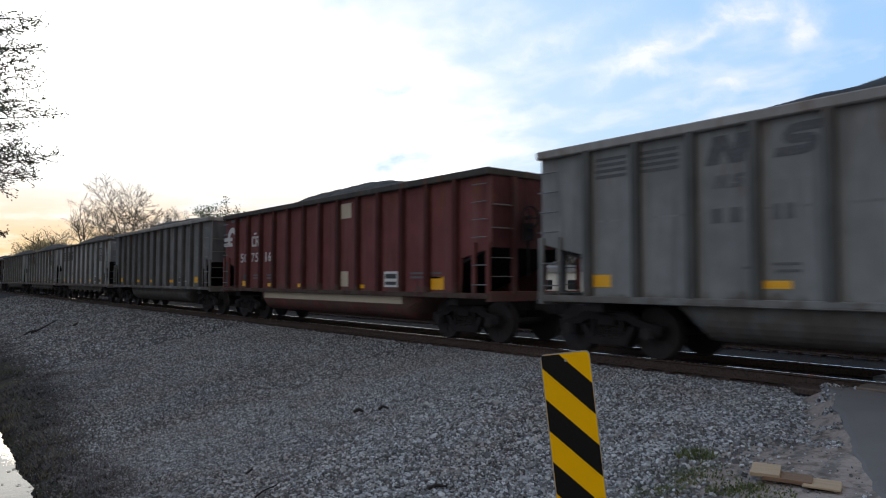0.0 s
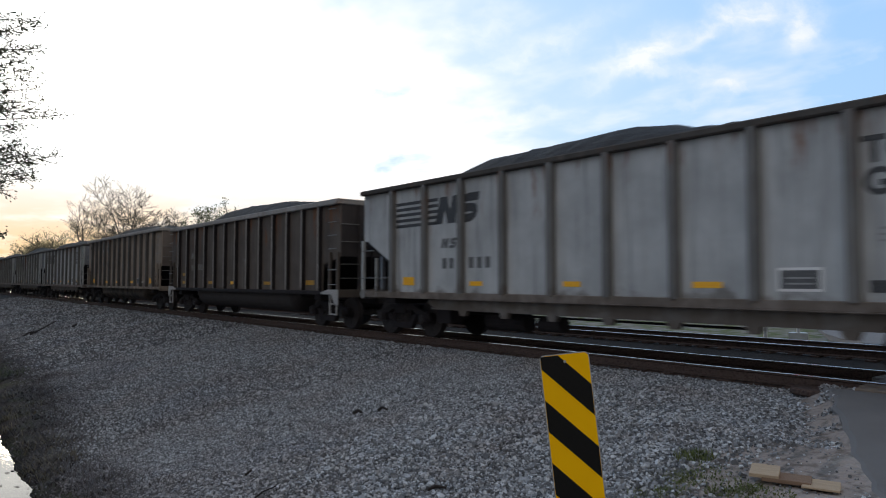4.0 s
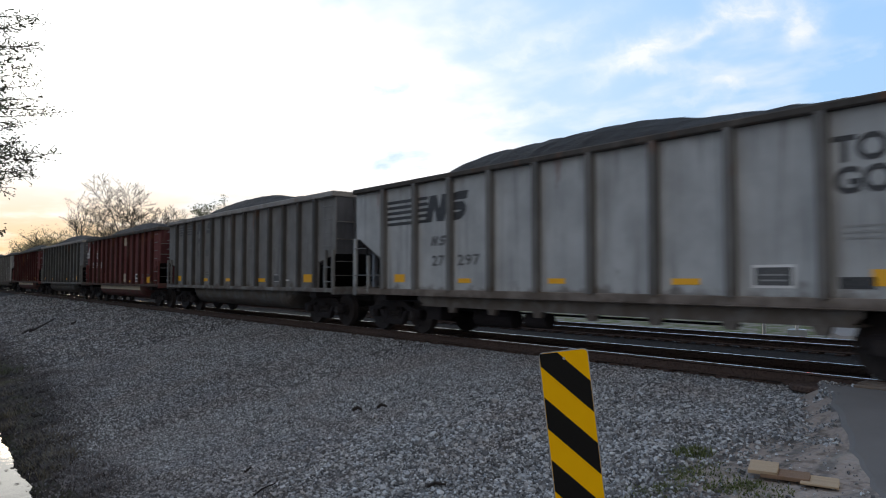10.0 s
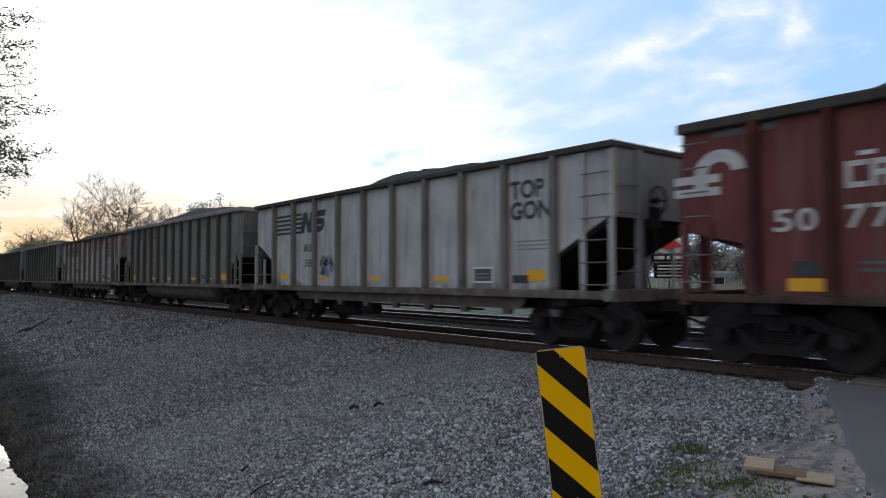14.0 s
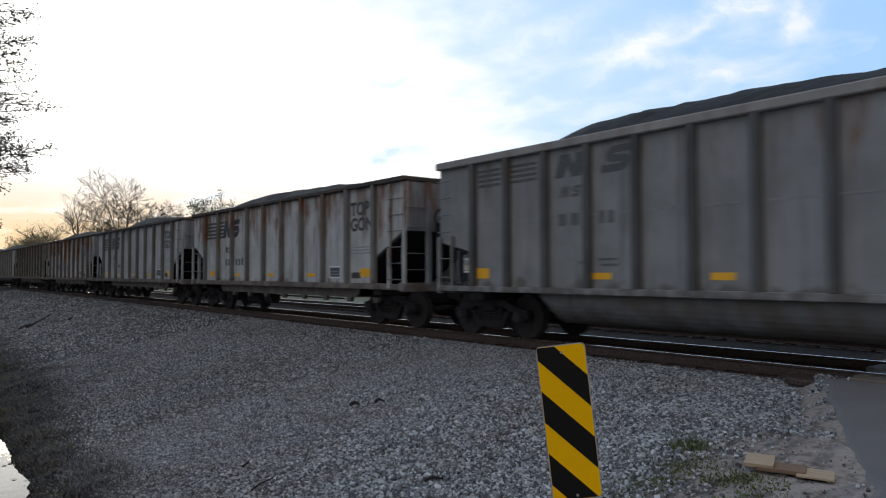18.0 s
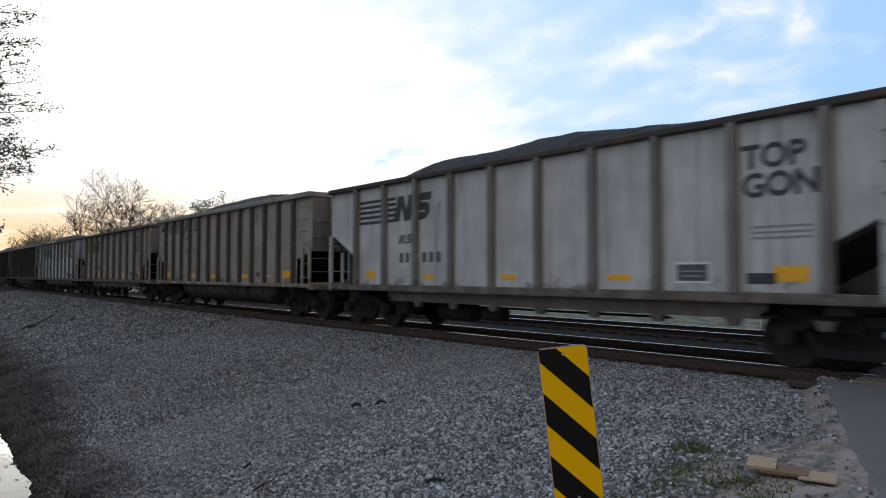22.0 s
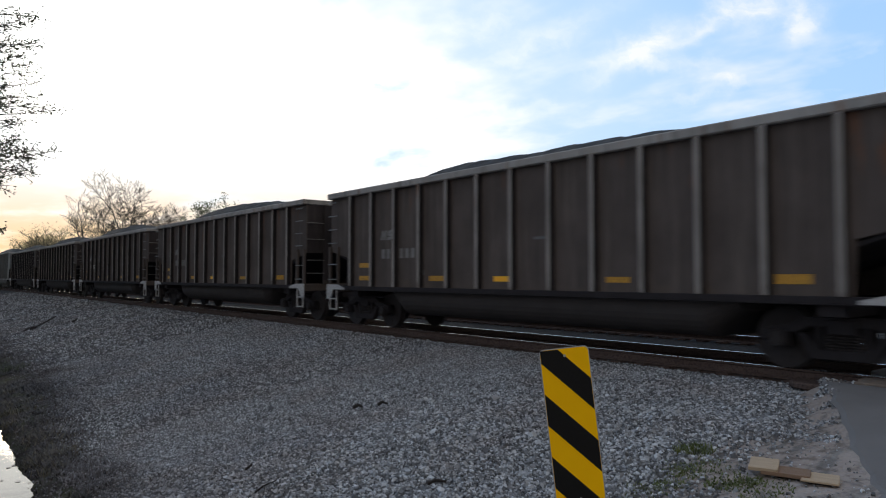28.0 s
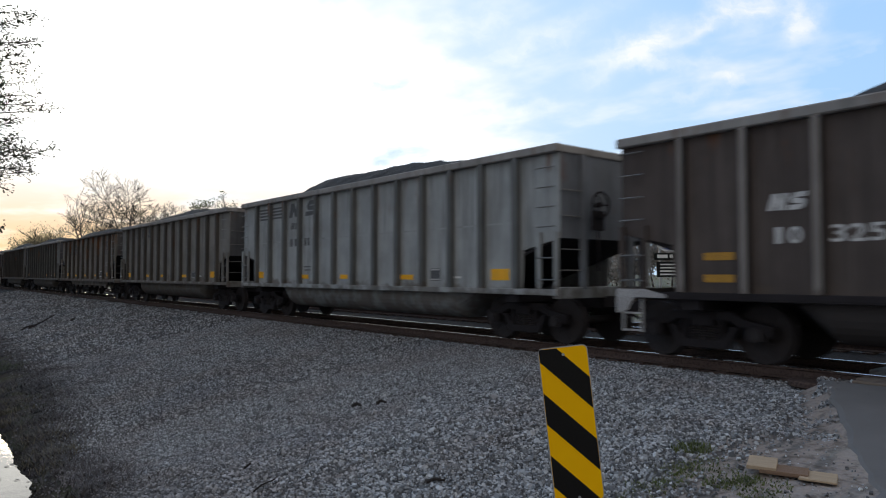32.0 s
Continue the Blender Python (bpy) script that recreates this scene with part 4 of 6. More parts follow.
def lettering(car, kind):
    y = FACE - 0.003

    shift = {"top": 0.1, "tub": -0.13}.get(kind, 0.0)

    def stuck(name, me, x=0.0, z=0.0, label=""):
        return put(name, me, car, pose(x + shift, y, z), label)

    def speed_bars(spans, z0, z1, count, mat):
        pitch = (z1 - z0) / (count - 0.45)
        for k in range(count):
            for a, b in spans:
                stuck("speed_bar", plate(b - a, pitch * 0.55, mat), a, z0 + k * pitch)
    if kind == "top":
        speed_bars(((-6.0, -4.89), (-4.73, -4.32)), 2.7, 3.32, 5, "mark")
        for me in emblem_blocks(1.42, 0.62, "mark"):
            stuck("emblem_block", me, -4.42, 2.7)
        put("lettering", WORDMARK, car, pose(4.8, y - 0.003, 2.95, 90, 0, 0), "dark stencilled words")
        for me in emblem_blocks(0.46, 0.22, "faint", 0.05):
            stuck("owner_mark", me, -4.2, 2.14)
        stuck("notice_panel", plate(0.62, 0.34, "white"), 3.55, 1.24)
        stuck("notice_panel", plate(0.54, 0.26, "worn"), 3.59, 1.28).location.y -= 0.004
        for z in (1.34, 1.42):
            stuck("stencil_line", plate(0.4, 0.025, "paleline"), 3.66, z).location.y -= 0.008
        stuck("notice_panel", plate(0.44, 0.16, "mark"), 4.75, 1.24)
        for x, w, h in ((-5.7, 0.45, 0.2), (-3.2, 0.42, 0.1), (-0.5, 0.42, 0.1), (2.2, 0.5, 0.1), (5.15, 0.5, 0.22)):
            stuck("reflector", plate(w, h, "yellow"), x, 1.28, "yellow reflective panel")
        for z in (1.9, 1.98, 2.06):
            stuck("stencil_line", plate(0.85, 0.03, "paleline"), 4.85, z)
    elif kind in ("tub", "tan"):
        speed_bars(((-5.95, -5.28), (-5.06, -4.26)), 3.2, 3.57, 4, "worn")
        for me in emblem_blocks(1.25, 0.44, "worn", 0.42):
            stuck("emblem_block", me, -3.78, 3.17)
        for me in emblem_blocks(0.42, 0.2, "faint", 0.05):
            stuck("owner_mark", me, -3.66, 2.8)
        for x, w, z in ((-3.2, 0.3, 1.55), (-2.75, 0.4, 1.6), (-2.7, 0.35, 1.5)):
            stuck("stencil_line", plate(w, 0.04, "faint"), x, z)
        stuck("notice_panel", plate(0.34, 0.28, "worn"), 3.55, 1.24)
        for z in (1.26, 1.48):
            stuck("stencil_line", plate(0.3, 0.022, "offwhite"), 3.57, z).location.y -= 0.004
        stuck("notice_panel", plate(0.28, 0.04, "white"), 4.35, 1.3)
        for x, w, h in ((-6.05, 0.42, 0.22), (-2.9, 0.42, 0.12), (-0.6, 0.4, 0.12), (2.3, 0.55, 0.12), (5.62, 0.55, 0.24)):
            stuck("reflector", plate(w, h, "yellow"), x, 1.26, "yellow reflective panel")
    elif kind == "red":
        bm = bmesh.new()
        pts = []
        for i in range(13):
            a = math.pi * (0.02 + 0.98 * i / 12)
            pts.append((math.cos(a), math.sin(a)))
        for (a, b), (c, d) in zip(pts, pts[1:]):
            prism(bm, [(0.42 * a, 0.36 * b), (0.42 * c, 0.36 * d), (0.2 * c, 0.17 * d), (0.2 * a, 0.17 * b)], -0.004, 0.002)
        for z in (-0.14, -0.34):
            prism(bm, [(-0.78, z), (0.0, z), (0.0, z + 0.13), (-0.78, z + 0.13)], -0.004, 0.002)
        prism(bm, [(-0.42, 0.02), (-0.2, 0.02), (-0.2, -0.3), (-0.42, -0.3)], -0.0045, 0.002)
        put("emblem", mesh_of("emblem", bm, "offwhite"), car, pose(-6.78, y, 2.96), "white wheel-shaped emblem")
        bm = bmesh.new()
        for a, b, z0, z1 in ((0.0, 0.08, 0.0, 0.36), (0.08, 0.27, 0.0, 0.075), (0.08, 0.27, 0.285, 0.36), (0.31, 0.39, 0.0, 0.36), (0.39, 0.54, 0.285, 0.36),
                             (0.39, 0.54, 0.14, 0.215), (0.5, 0.58, 0.2, 0.3), (0.48, 0.57, 0.0, 0.14)):
            box(bm, a, b, -0.004, 0.002, z0, z1)
        stuck("owner_mark", mesh_of("owner_mark", bm, "offwhite"), -5.0, 2.54)
        stuck("stencil_line", plate(0.2, 0.06, "white"), -4.83, 2.96)
        stuck("stencil_line", plate(1.0, 0.1, "faint"), -6.9, 3.5)
        for x, w in ((-4.85, 0.42), (-3.75, 0.5), (4.5, 0.5), (5.3, 0.4)):
            for z in (1.42, 1.52):
                stuck("stencil_line", plate(w, 0.05, "faint"), x, z)
        for x in (0.95,):
            stuck("repaint_patch", plate(0.75, 0.42, "cream"), x, 3.1)
            stuck("repaint_patch", plate(0.5, 0.42, "cream"), x + 0.1, 1.2)
        stuck("notice_panel", plate(0.6, 0.4, "white"), 3.35, 1.2)
        stuck("notice_panel", plate(0.5, 0.12, "mark"), 3.4, 1.42).location.y -= 0.004
        stuck("notice_panel", plate(0.5, 0.08, "mark"), 3.4, 1.26).location.y -= 0.004
        for x, w, h in ((-5.78, 0.6, 0.18), (-3.66, 0.52, 0.11), (-1.47, 0.5, 0.11), (1.9, 0.5, 0.1), (5.3, 0.5, 0.3)):
            stuck("reflector", plate(w, h, "yellow"), x, 1.16, "yellow reflective panel")
        stuck("repaint_patch", plate(0.36, 0.2, "mark"), -5.7, 1.38)
    else:
        for me in emblem_blocks(0.46, 0.24, "ghost", 0.04):
            stuck("owner_mark", me, -4.86, 2.3)
        for x, w, h in ((-5.88, 0.5, 0.12), (-2.8, 0.54, 0.12), (-0.57, 0.5, 0.11), (2.35, 0.5, 0.1), (5.36, 0.52, 0.14)):
            stuck("reflector", plate(w, h, "yellow" if x == -0.57 else "dullyellow"), x, 1.26, "yellow reflective panel")
        stuck("reflector", plate(0.5, 0.12, "dullyellow"), -5.88, 1.6, "yellow reflective panel")
        stuck("stencil_line", plate(0.3, 0.12, "faint"), -3.3, 1.4)
        stuck("stencil_line", plate(0.5, 0.05, "faint"), 0.6, 2.1)


# the train: kind, paint (red, green, blue, share of rust) and rear coupling, from the first car in sight on
GREY, SILVER, RED, DARK, TAN = (0.17, 0.173, 0.174), (0.42, 0.43, 0.43), (0.168, 0.06, 0.058), (0.078, 0.064, 0.058), (0.26, 0.213, 0.172)
TRAIN = [
    ("tub", GREY, 0.1, 0.0), ("tub", (0.21, 0.213, 0.21), 0.1, -16.17), ("red", RED, 0.3, -32.56), ("tub", (0.18, 0.18, 0.18), 0.1, -48.74),
    ("top", SILVER, 0.15, -64.71), ("top", SILVER, 0.25, -80.61), ("top", SILVER, 0.2, -96.52), ("dark", (0.1, 0.085, 0.075), 0.4, -112.76),
    ("tub", TAN, 0.15, -129.12), ("top", SILVER, 0.2, -145.12), ("top", SILVER, 0.3, -160.96), ("top", SILVER, 0.15, -176.72),
    ("tub", (0.21, 0.21, 0.208), 0.1, -192.80), ("top", SILVER, 0.1, -208.61), ("tub", (0.195, 0.192, 0.188), 0.1, -224.68), ("red", RED, 0.3, -240.93),
    ("tub", (0.185, 0.183, 0.18), 0.1, -256.96), ("red", (0.172, 0.059, 0.056), 0.25, -273.31), ("top", (0.5, 0.505, 0.5), 0.1, -289.23),
    ("tub", (0.215, 0.215, 0.2), 0.1, -305.46), ("top", (0.45, 0.44, 0.42), 0.75, -321.42), ("tub", (0.23, 0.23, 0.23), 0.1, -338.19),
    ("tub", (0.23, 0.23, 0.23), 0.1, -354.40), ("top", (0.48, 0.48, 0.47), 0.85, -370.42), ("top", (0.45, 0.46, 0.46), 0.3, -386.44),
    ("top", (0.44, 0.43, 0.42), 0.9, -402.44), ("top", (0.3, 0.28, 0.26), 0.5, -418.34), ("top", (0.54, 0.54, 0.525), 0.1, -434.22),
    ("tub", (0.33, 0.29, 0.24), 0.15, -450.38), ("top", (0.37, 0.34, 0.31), 0.35, -466.30), ("top", (0.48, 0.485, 0.49), 0.12, -482.10),
    ("tub", (0.15, 0.135, 0.12), 0.15, -498.25), ("tub", (0.1, 0.085, 0.078), 0.1, -514.41), ("tub", (0.21, 0.21, 0.21), 0.1, -530.57),
    ("dark", DARK, 0.15, -546.92), ("dark", DARK, 0.15, -563.26), ("dark", DARK, 0.2, -579.58), ("dark", DARK, 0.15, -595.90),
    ("dark", DARK, 0.15, -612.21), ("tub", (0.305, 0.316, 0.312), 0.1, -628.42), ("tub", (0.2, 0.19, 0.175), 0.15, -644.59),
    ("top", (0.22, 0.2, 0.18), 0.5, -660.51), ("tub", (0.17, 0.165, 0.16), 0.1, -676.42), ("tub", (0.14, 0.13, 0.12), 0.1, -692.33),
    ("dark", DARK, 0.1, -708.5), ("tub", GREY, 0.1, -724.7)]
WORDS = {"tub": "coal gondola with round tub belly", "top": "flat-bottomed coal gondola, ribbed", "red": "oxide-red coal gondola with cream tub band",
         "dark": "dark brown coal gondola with pale worn ribs"}
TOPS = {"tub": 3.88, "red": 3.79, "top": 3.77, "dark": 3.72}
CARS = []
PAINT_GAIN = {"tub": 1.16, "red": 1.12, "top": 1.02, "dark": 1.2}     # brightness factor on the paint colour, by kind
# where the coal rises over the chord, from the car's middle, and how high it stands; the other loads are middling
HEAPS = {1: (-3.7, 0.52), 2: (-3.4, 0.5), 3: (-3.3, 0.47), 4: (-3.9, 0.54), 5: (-4.3, 0.62), 8: (-4.0, 0.53), 9: (-5.0, 0.59), 10: (-3.6, 0.6),
         11: (-4.7, 0.59), 12: (-2.7, 0.45), 13: (-4.0, 0.57), 14: (-4.3, 0.6), 15: (-3.6, 0.63), 16: (-4.5, 0.62), 17: (-4.7, 0.59), 18: (-1.7, 0.49),
         20: (-5.2, 0.45), 21: (-4.0, 0.48), 22: (-4.3, 0.56), 23: (-4.8, 0.52), 24: (-3.1, 0.49), 25: (-4.0, 0.55), 26: (-4.0, 0.3), 27: (-4.8, 0.58),
         28: (-3.8, 0.53), 29: (-5.3, 0.48), 30: (-3.6, 0.57), 31: (-4.0, 0.42), 33: (-3.0, 0.47), 34: (-3.8, 0.48), 36: (-4.1, 0.59), 37: (-4.4, 0.63)}


def shade_name(c, rust):
    if rust >= 0.5:
        return "rust-streaked"
    if c[0] > 1.15 * c[2] and c[0] > 0.18:
        return "dusty tan"
    return "silver-grey" if c[0] > 0.38 else "dull grey" if c[0] > 0.2 else "sooty dark grey"


def build_train():
    masters = {k: build_car(k, TOPS[k]) for k in TOPS}
    used = set()
    for i, (kind, colour, rust, rear) in enumerate(TRAIN):
        colour = [c * PAINT_GAIN[kind] for c in colour]
        ahead = TRAIN[i - 1][3] if i else 16.18
        place = pose((rear + ahead) / 2, TRACK_Y, 0)
        car = copy_thing(masters[kind], place) if kind in used else masters[kind]
        used.add(kind)
        label = WORDS[kind] if kind in ("red", "dark") else shade_name(colour, rust) + " " + WORDS[kind]
        tagged(car, label + ", heaped with coal")
        for o in car.children:
            if o.name.startswith("coal_load"):
                o.data = coal_mesh(20 + i, TOPS[kind], *HEAPS.get(i, (-4.0, 0.55)))
            o.color = (*[c * 0.95 for c in colour], rust)
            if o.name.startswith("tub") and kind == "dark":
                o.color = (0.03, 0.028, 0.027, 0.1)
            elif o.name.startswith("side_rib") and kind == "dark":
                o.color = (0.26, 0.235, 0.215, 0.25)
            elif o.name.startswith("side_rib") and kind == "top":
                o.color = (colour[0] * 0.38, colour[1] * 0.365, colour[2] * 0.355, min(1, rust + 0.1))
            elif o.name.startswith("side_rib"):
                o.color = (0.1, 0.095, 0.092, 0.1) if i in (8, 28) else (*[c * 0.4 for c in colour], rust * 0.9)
            elif o.name.startswith("top_chord") and kind in ("tub", "dark"):
                o.color = (0.3, 0.285, 0.27, 0.1)
            elif o.name.startswith("top_chord"):
                o.color = (0.075, 0.068, 0.062, 0.1)
            elif o.name.startswith("end_sill") and kind == "top":
                o.color = (0.22, 0.2, 0.185, 0.3)
            elif o.name.startswith("side_sill") and kind == "top":
                o.color = (0.2, 0.17, 0.15, 0.4)
            elif o.name.startswith("side_sill") and kind == "red":
                o.color = (0.075, 0.04, 0.035, 0.3)
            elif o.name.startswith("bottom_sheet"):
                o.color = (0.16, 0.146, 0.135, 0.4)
            # ends darkened and blued in colour, as they face away from the sun
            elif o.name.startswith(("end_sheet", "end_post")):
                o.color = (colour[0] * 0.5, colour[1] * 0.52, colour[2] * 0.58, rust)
            # belly colour about half the side's, near black on two cars
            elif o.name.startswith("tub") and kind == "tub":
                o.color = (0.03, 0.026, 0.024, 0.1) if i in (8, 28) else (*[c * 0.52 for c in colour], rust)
            for q in o.children:
                q.color = o.color
        if i == 30:         # lower half freshly painted
            for k in range(8):
                put("fresh_panel", plate(1.16, 1.38, "fresh"), car, pose(-4.57 + 1.335 * k, FACE - 0.001, 1.13), "pale blue fresh paint")
        if i in (18, 25):   # scrawled spray paint
            rng = random.Random(i)
            for k in range(14):
                w_, h_ = rng.uniform(0.05, 0.3), rng.uniform(0.04, 0.35)
                x_ = rng.choice((-3.2, -1.9, -0.6)) + rng.uniform(0, 0.8) if i == 25 else -3.2 + rng.uniform(0, 0.9)
                put("spray_mark", plate(w_, h_, "spray"), car, pose(x_, FACE - 0.0035, 1.35 + rng.uniform(0, 0.5), 0, rng.uniform(-40, 40), 0))
        if i in (8, 28):    # grey patches of paint under the lettering, a vent high in the corner
            for x, z, w, h in ((-3.86, 3.08, 0.86, 0.56), (-2.8, 3.08, 0.8, 0.56), (-3.86, 2.14, 0.86, 0.86), (-2.8, 2.14, 0.8, 0.86))[:4 if i == 28 else 2]:
                put("repaint_patch", plate(w, h, "patch"), car, pose(x, FACE - 0.0005, z), "grey patch of fresh paint")
            put("vent", plate(0.3, 0.22, "black"), car, pose(-6.95, FACE - 0.002, 3.3))
        CARS.append((car, place))
    for i, (car, _) in enumerate(CARS):
        number_car(i, car)


# the figures that can be read, group by group; the others are plain bars
NUMBERS = {2: "50 75 16", 15: "50 76 06", 17: "50 77 26", 4: "42 148", 5: "28 810", 9: "41 552", 10: "30 766", 11: "34 842", 13: "27 297", 18: "38 154",
           24: "41 945", 26: "39 338", 28: "467 61", 30: "27 966", 36: "10 575", 38: "10 325"}
SPOTS = {"red": ((-5.97, 0.66), (-5.0, 0.62), (-3.93, 0.58)), "top": ((-4.05, 0.5), (-3.12, 0.8)), "tub": ((-3.82, 0.6), (-2.86, 0.38)),
         "dark": ((-4.8, 0.46), (-4.0, 0.72))}


def number_car(i, car):
    kind = TRAIN[i][0]
    z, h = {"red": (2.0, 0.32), "top": (1.67, 0.24), "tub": (2.26, 0.23), "dark": (1.82, 0.24)}[kind]
    mat = "offwhite" if kind == "red" or i in (36, 38) else "worn" if i in (28, 30) else "ghost" if kind == "dark" else "faint"
    for k, (x, w) in enumerate(SPOTS[kind]):
        if i in NUMBERS:
            word = NUMBERS[i].split()[k]
            for j, c in enumerate(word):
                wide = w / len(word) * (0.4 if c == "1" else 0.82)
                put("figure", figures(c, wide, h, mat), car, pose(x + w * (j + 0.41) / len(word) - wide / 2, FACE - 0.003, z))
        elif 0 < i < 40:
            count = 2 if w < 0.65 else 3
            for j in range(count):
                put("figure_bar", plate(w / count * 0.6, h, mat), car, pose(x + w * j / count, FACE - 0.003, z))
    if i in (36, 38):
        for o in car.children:
            if o.name.startswith("owner_mark"):
                o.data = emblem_blocks(0.46, 0.24, "offwhite", 0.04)[0 if o.data == emblem_blocks(0.46, 0.24, "ghost", 0.04)[0] else 1]


build_train()


def travel(t):
    """How far the train has come at t seconds."""
    u = t / 16 - 1
    return 4.696 + 18.694 * t + 1.133 * u * u - 0.137 * u ** 3 + float(np.interp(t, *zip(*SURGE)))


# the slack running in and out: seconds and metres ahead of the even pace
SURGE = [(0, 0.12), (1, 0.0), (2, 0.03), (3, -0.1), (5, 0.0), (6, -0.12), (7, -0.18), (8, 0.13), (9, 0.09), (10, 0.1), (11, 0.18), (12, 0.0), (13, 0.18), (14, -0.09), (17, -0.22), (18, 0.06),
         (19, 0.12), (20, 0.09), (21, 0.09), (23, 0.09), (24, 0.05), (25, 0.28), (28, -0.15), (29, -0.12), (30, 0.04), (31, 0.06), (32, 0.12)]


# ---- crushed stone: one spread of loose pieces over the embankment ----
def build_stones():
    rng = np.random.default_rng(5)
    shapes = []
    cube = np.array([(x, y, z) for x in (-1, 1) for y in (-1, 1) for z in (-1, 1)], float)
    tris = np.array([(0, 1, 3), (0, 3, 2), (4, 6, 7), (4, 7, 5), (0, 4, 5), (0, 5, 1), (2, 3, 7), (2, 7, 6), (0, 2, 6), (0, 6, 4), (1, 5, 7), (1, 7, 3)])
    for _ in range(24):
        shapes.append(cube * rng.uniform(0.45, 1.0, (8, 3)) * rng.uniform(0.7, 1.0, 3))
    tip = np.array([(1, 0, 0), (-1, 0, 0), (0, 1, 0), (0, -1, 0), (0, 0, 1), (0, 0, -1)], float) * 1.15
    chips = np.array([tip * rng.uniform(0.7, 1.15, (6, 1)) + rng.uniform(-0.3, 0.3, (6, 3)) for _ in range(24)])
    chip_tris = np.array([(0, 2, 4), (2, 1, 4), (1, 3, 4), (3, 0, 4), (2, 0, 5), (1, 2, 5), (3, 1, 5), (0, 3, 5)])
    shapes = np.array(shapes)
    place, size = [], []

    def spread(count, x0, x1, y0, y1, lo, hi, keep):
        for _ in range(count):
            x, y = rng.uniform(x0, x1), rng.uniform(y0, y1)
            if keep(x, y):
                place.append((x, y, land(x, y)))
                size.append(rng.uniform(lo, hi) * (1.0 if rng.random() < 0.93 else 1.6))

    def stony(x, y):
        side = x + 0.17 * y + 0.5 * (noise.noise((x * 0.9, y * 0.9, 7)))
        bank = y - 1.7 - min(1.25, max(0.0, -0.19 * x - 2.47)) + 0.6 * noise.noise((x * 0.4, y * 0.4, 2))
        return side < -2.62 + rng.normal(0, 0.22) and (x > -8.5 or bank > rng.normal(0, 0.45) + 0.55)
    def shown(x, y):
        return 0.63 * y - 0.78 * x > 5.4 and stony(x, y)
    spread(76000, -8.6, -2.0, 2.0, 10.46, 0.011, 0.024, shown)
    spread(88000, -13.0, -8.6, 2.0, 10.46, 0.008, 0.017, shown)
    spread(70000, -24.0, -13.0, 1.8, 10.46, 0.011, 0.022, stony)
    spread(20000, -44.0, -24.0, 2.0, 10.46, 0.022, 0.038, stony)
    spread(9000, -80.0, -44.0, 4.0, 10.46, 0.035, 0.06, stony)
    spread(2600, -5.0, -1.0, 3.5, 9.4, 0.006, 0.015, lambda x, y: x < road_left(y))
    spread(5200, -5.6, -3.0, 7.6, 10.2, 0.011, 0.024, lambda x, y: x < road_left(y) - 0.12 + 0.25 * noise.noise((x * 2.5, y * 2.5, 4)))
    spread(12000, -13.0, -5.0, -2.0, 2.0, 0.01, 0.02, stony)
    spread(500, -14.0, -5.0, 4.5, 8.0, 0.026, 0.04, stony)
    place_, size_ = np.array(place), np.array(size)
    k = len(place_)
    pick = rng.integers(0, len(shapes), k)
    q = rng.normal(size=(k, 4))
    q /= np.linalg.norm(q, axis=1)[:, None]
    w, x, y, z = q.T
    rot = np.stack([1 - 2 * (y * y + z * z), 2 * (x * y - w * z), 2 * (x * z + w * y), 2 * (x * y + w * z), 1 - 2 * (x * x + z * z),
                    2 * (y * z - w * x), 2 * (x * z - w * y), 2 * (y * z + w * x), 1 - 2 * (x * x + y * y)], -1).reshape(k, 3, 3)
    vs, fs, base = [], [], 0
    for mine, form, sides in ((place_[:, 0] > -9.2, shapes, tris), (place_[:, 0] <= -9.2, chips, chip_tris)):
        v = np.einsum("kij,knj->kni", rot[mine], form[pick[mine]]) * size_[mine][:, None, None] + place_[mine][:, None, :]
        v[:, :, 2] += (size_[mine] * 0.25)[:, None]
        n = form.shape[1]
        fs.append((sides[None] + base + n * np.arange(len(v))[:, None, None]).reshape(-1, 3))
        vs.append(v.reshape(-1, 3))
        base += n * len(v)
    v, f = np.concatenate(vs), np.concatenate(fs)
    me = bpy.data.meshes.new("ballast")
    me.vertices.add(len(v))
    me.vertices.foreach_set("co", v.ravel())
    me.loops.add(len(f) * 3)
    me.loops.foreach_set("vertex_index", f.ravel())
    me.polygons.add(len(f))
    me.polygons.foreach_set("loop_start", np.arange(0, len(f) * 3, 3))
    me.polygons.foreach_set("use_smooth", [False] * len(f))
    me.update(calc_edges=True)
    me.materials.append(M["stone"])
    tagged(new("ballast", me), "loose grey crushed-stone ballast", "gravel", kind="stuff")


build_stones()


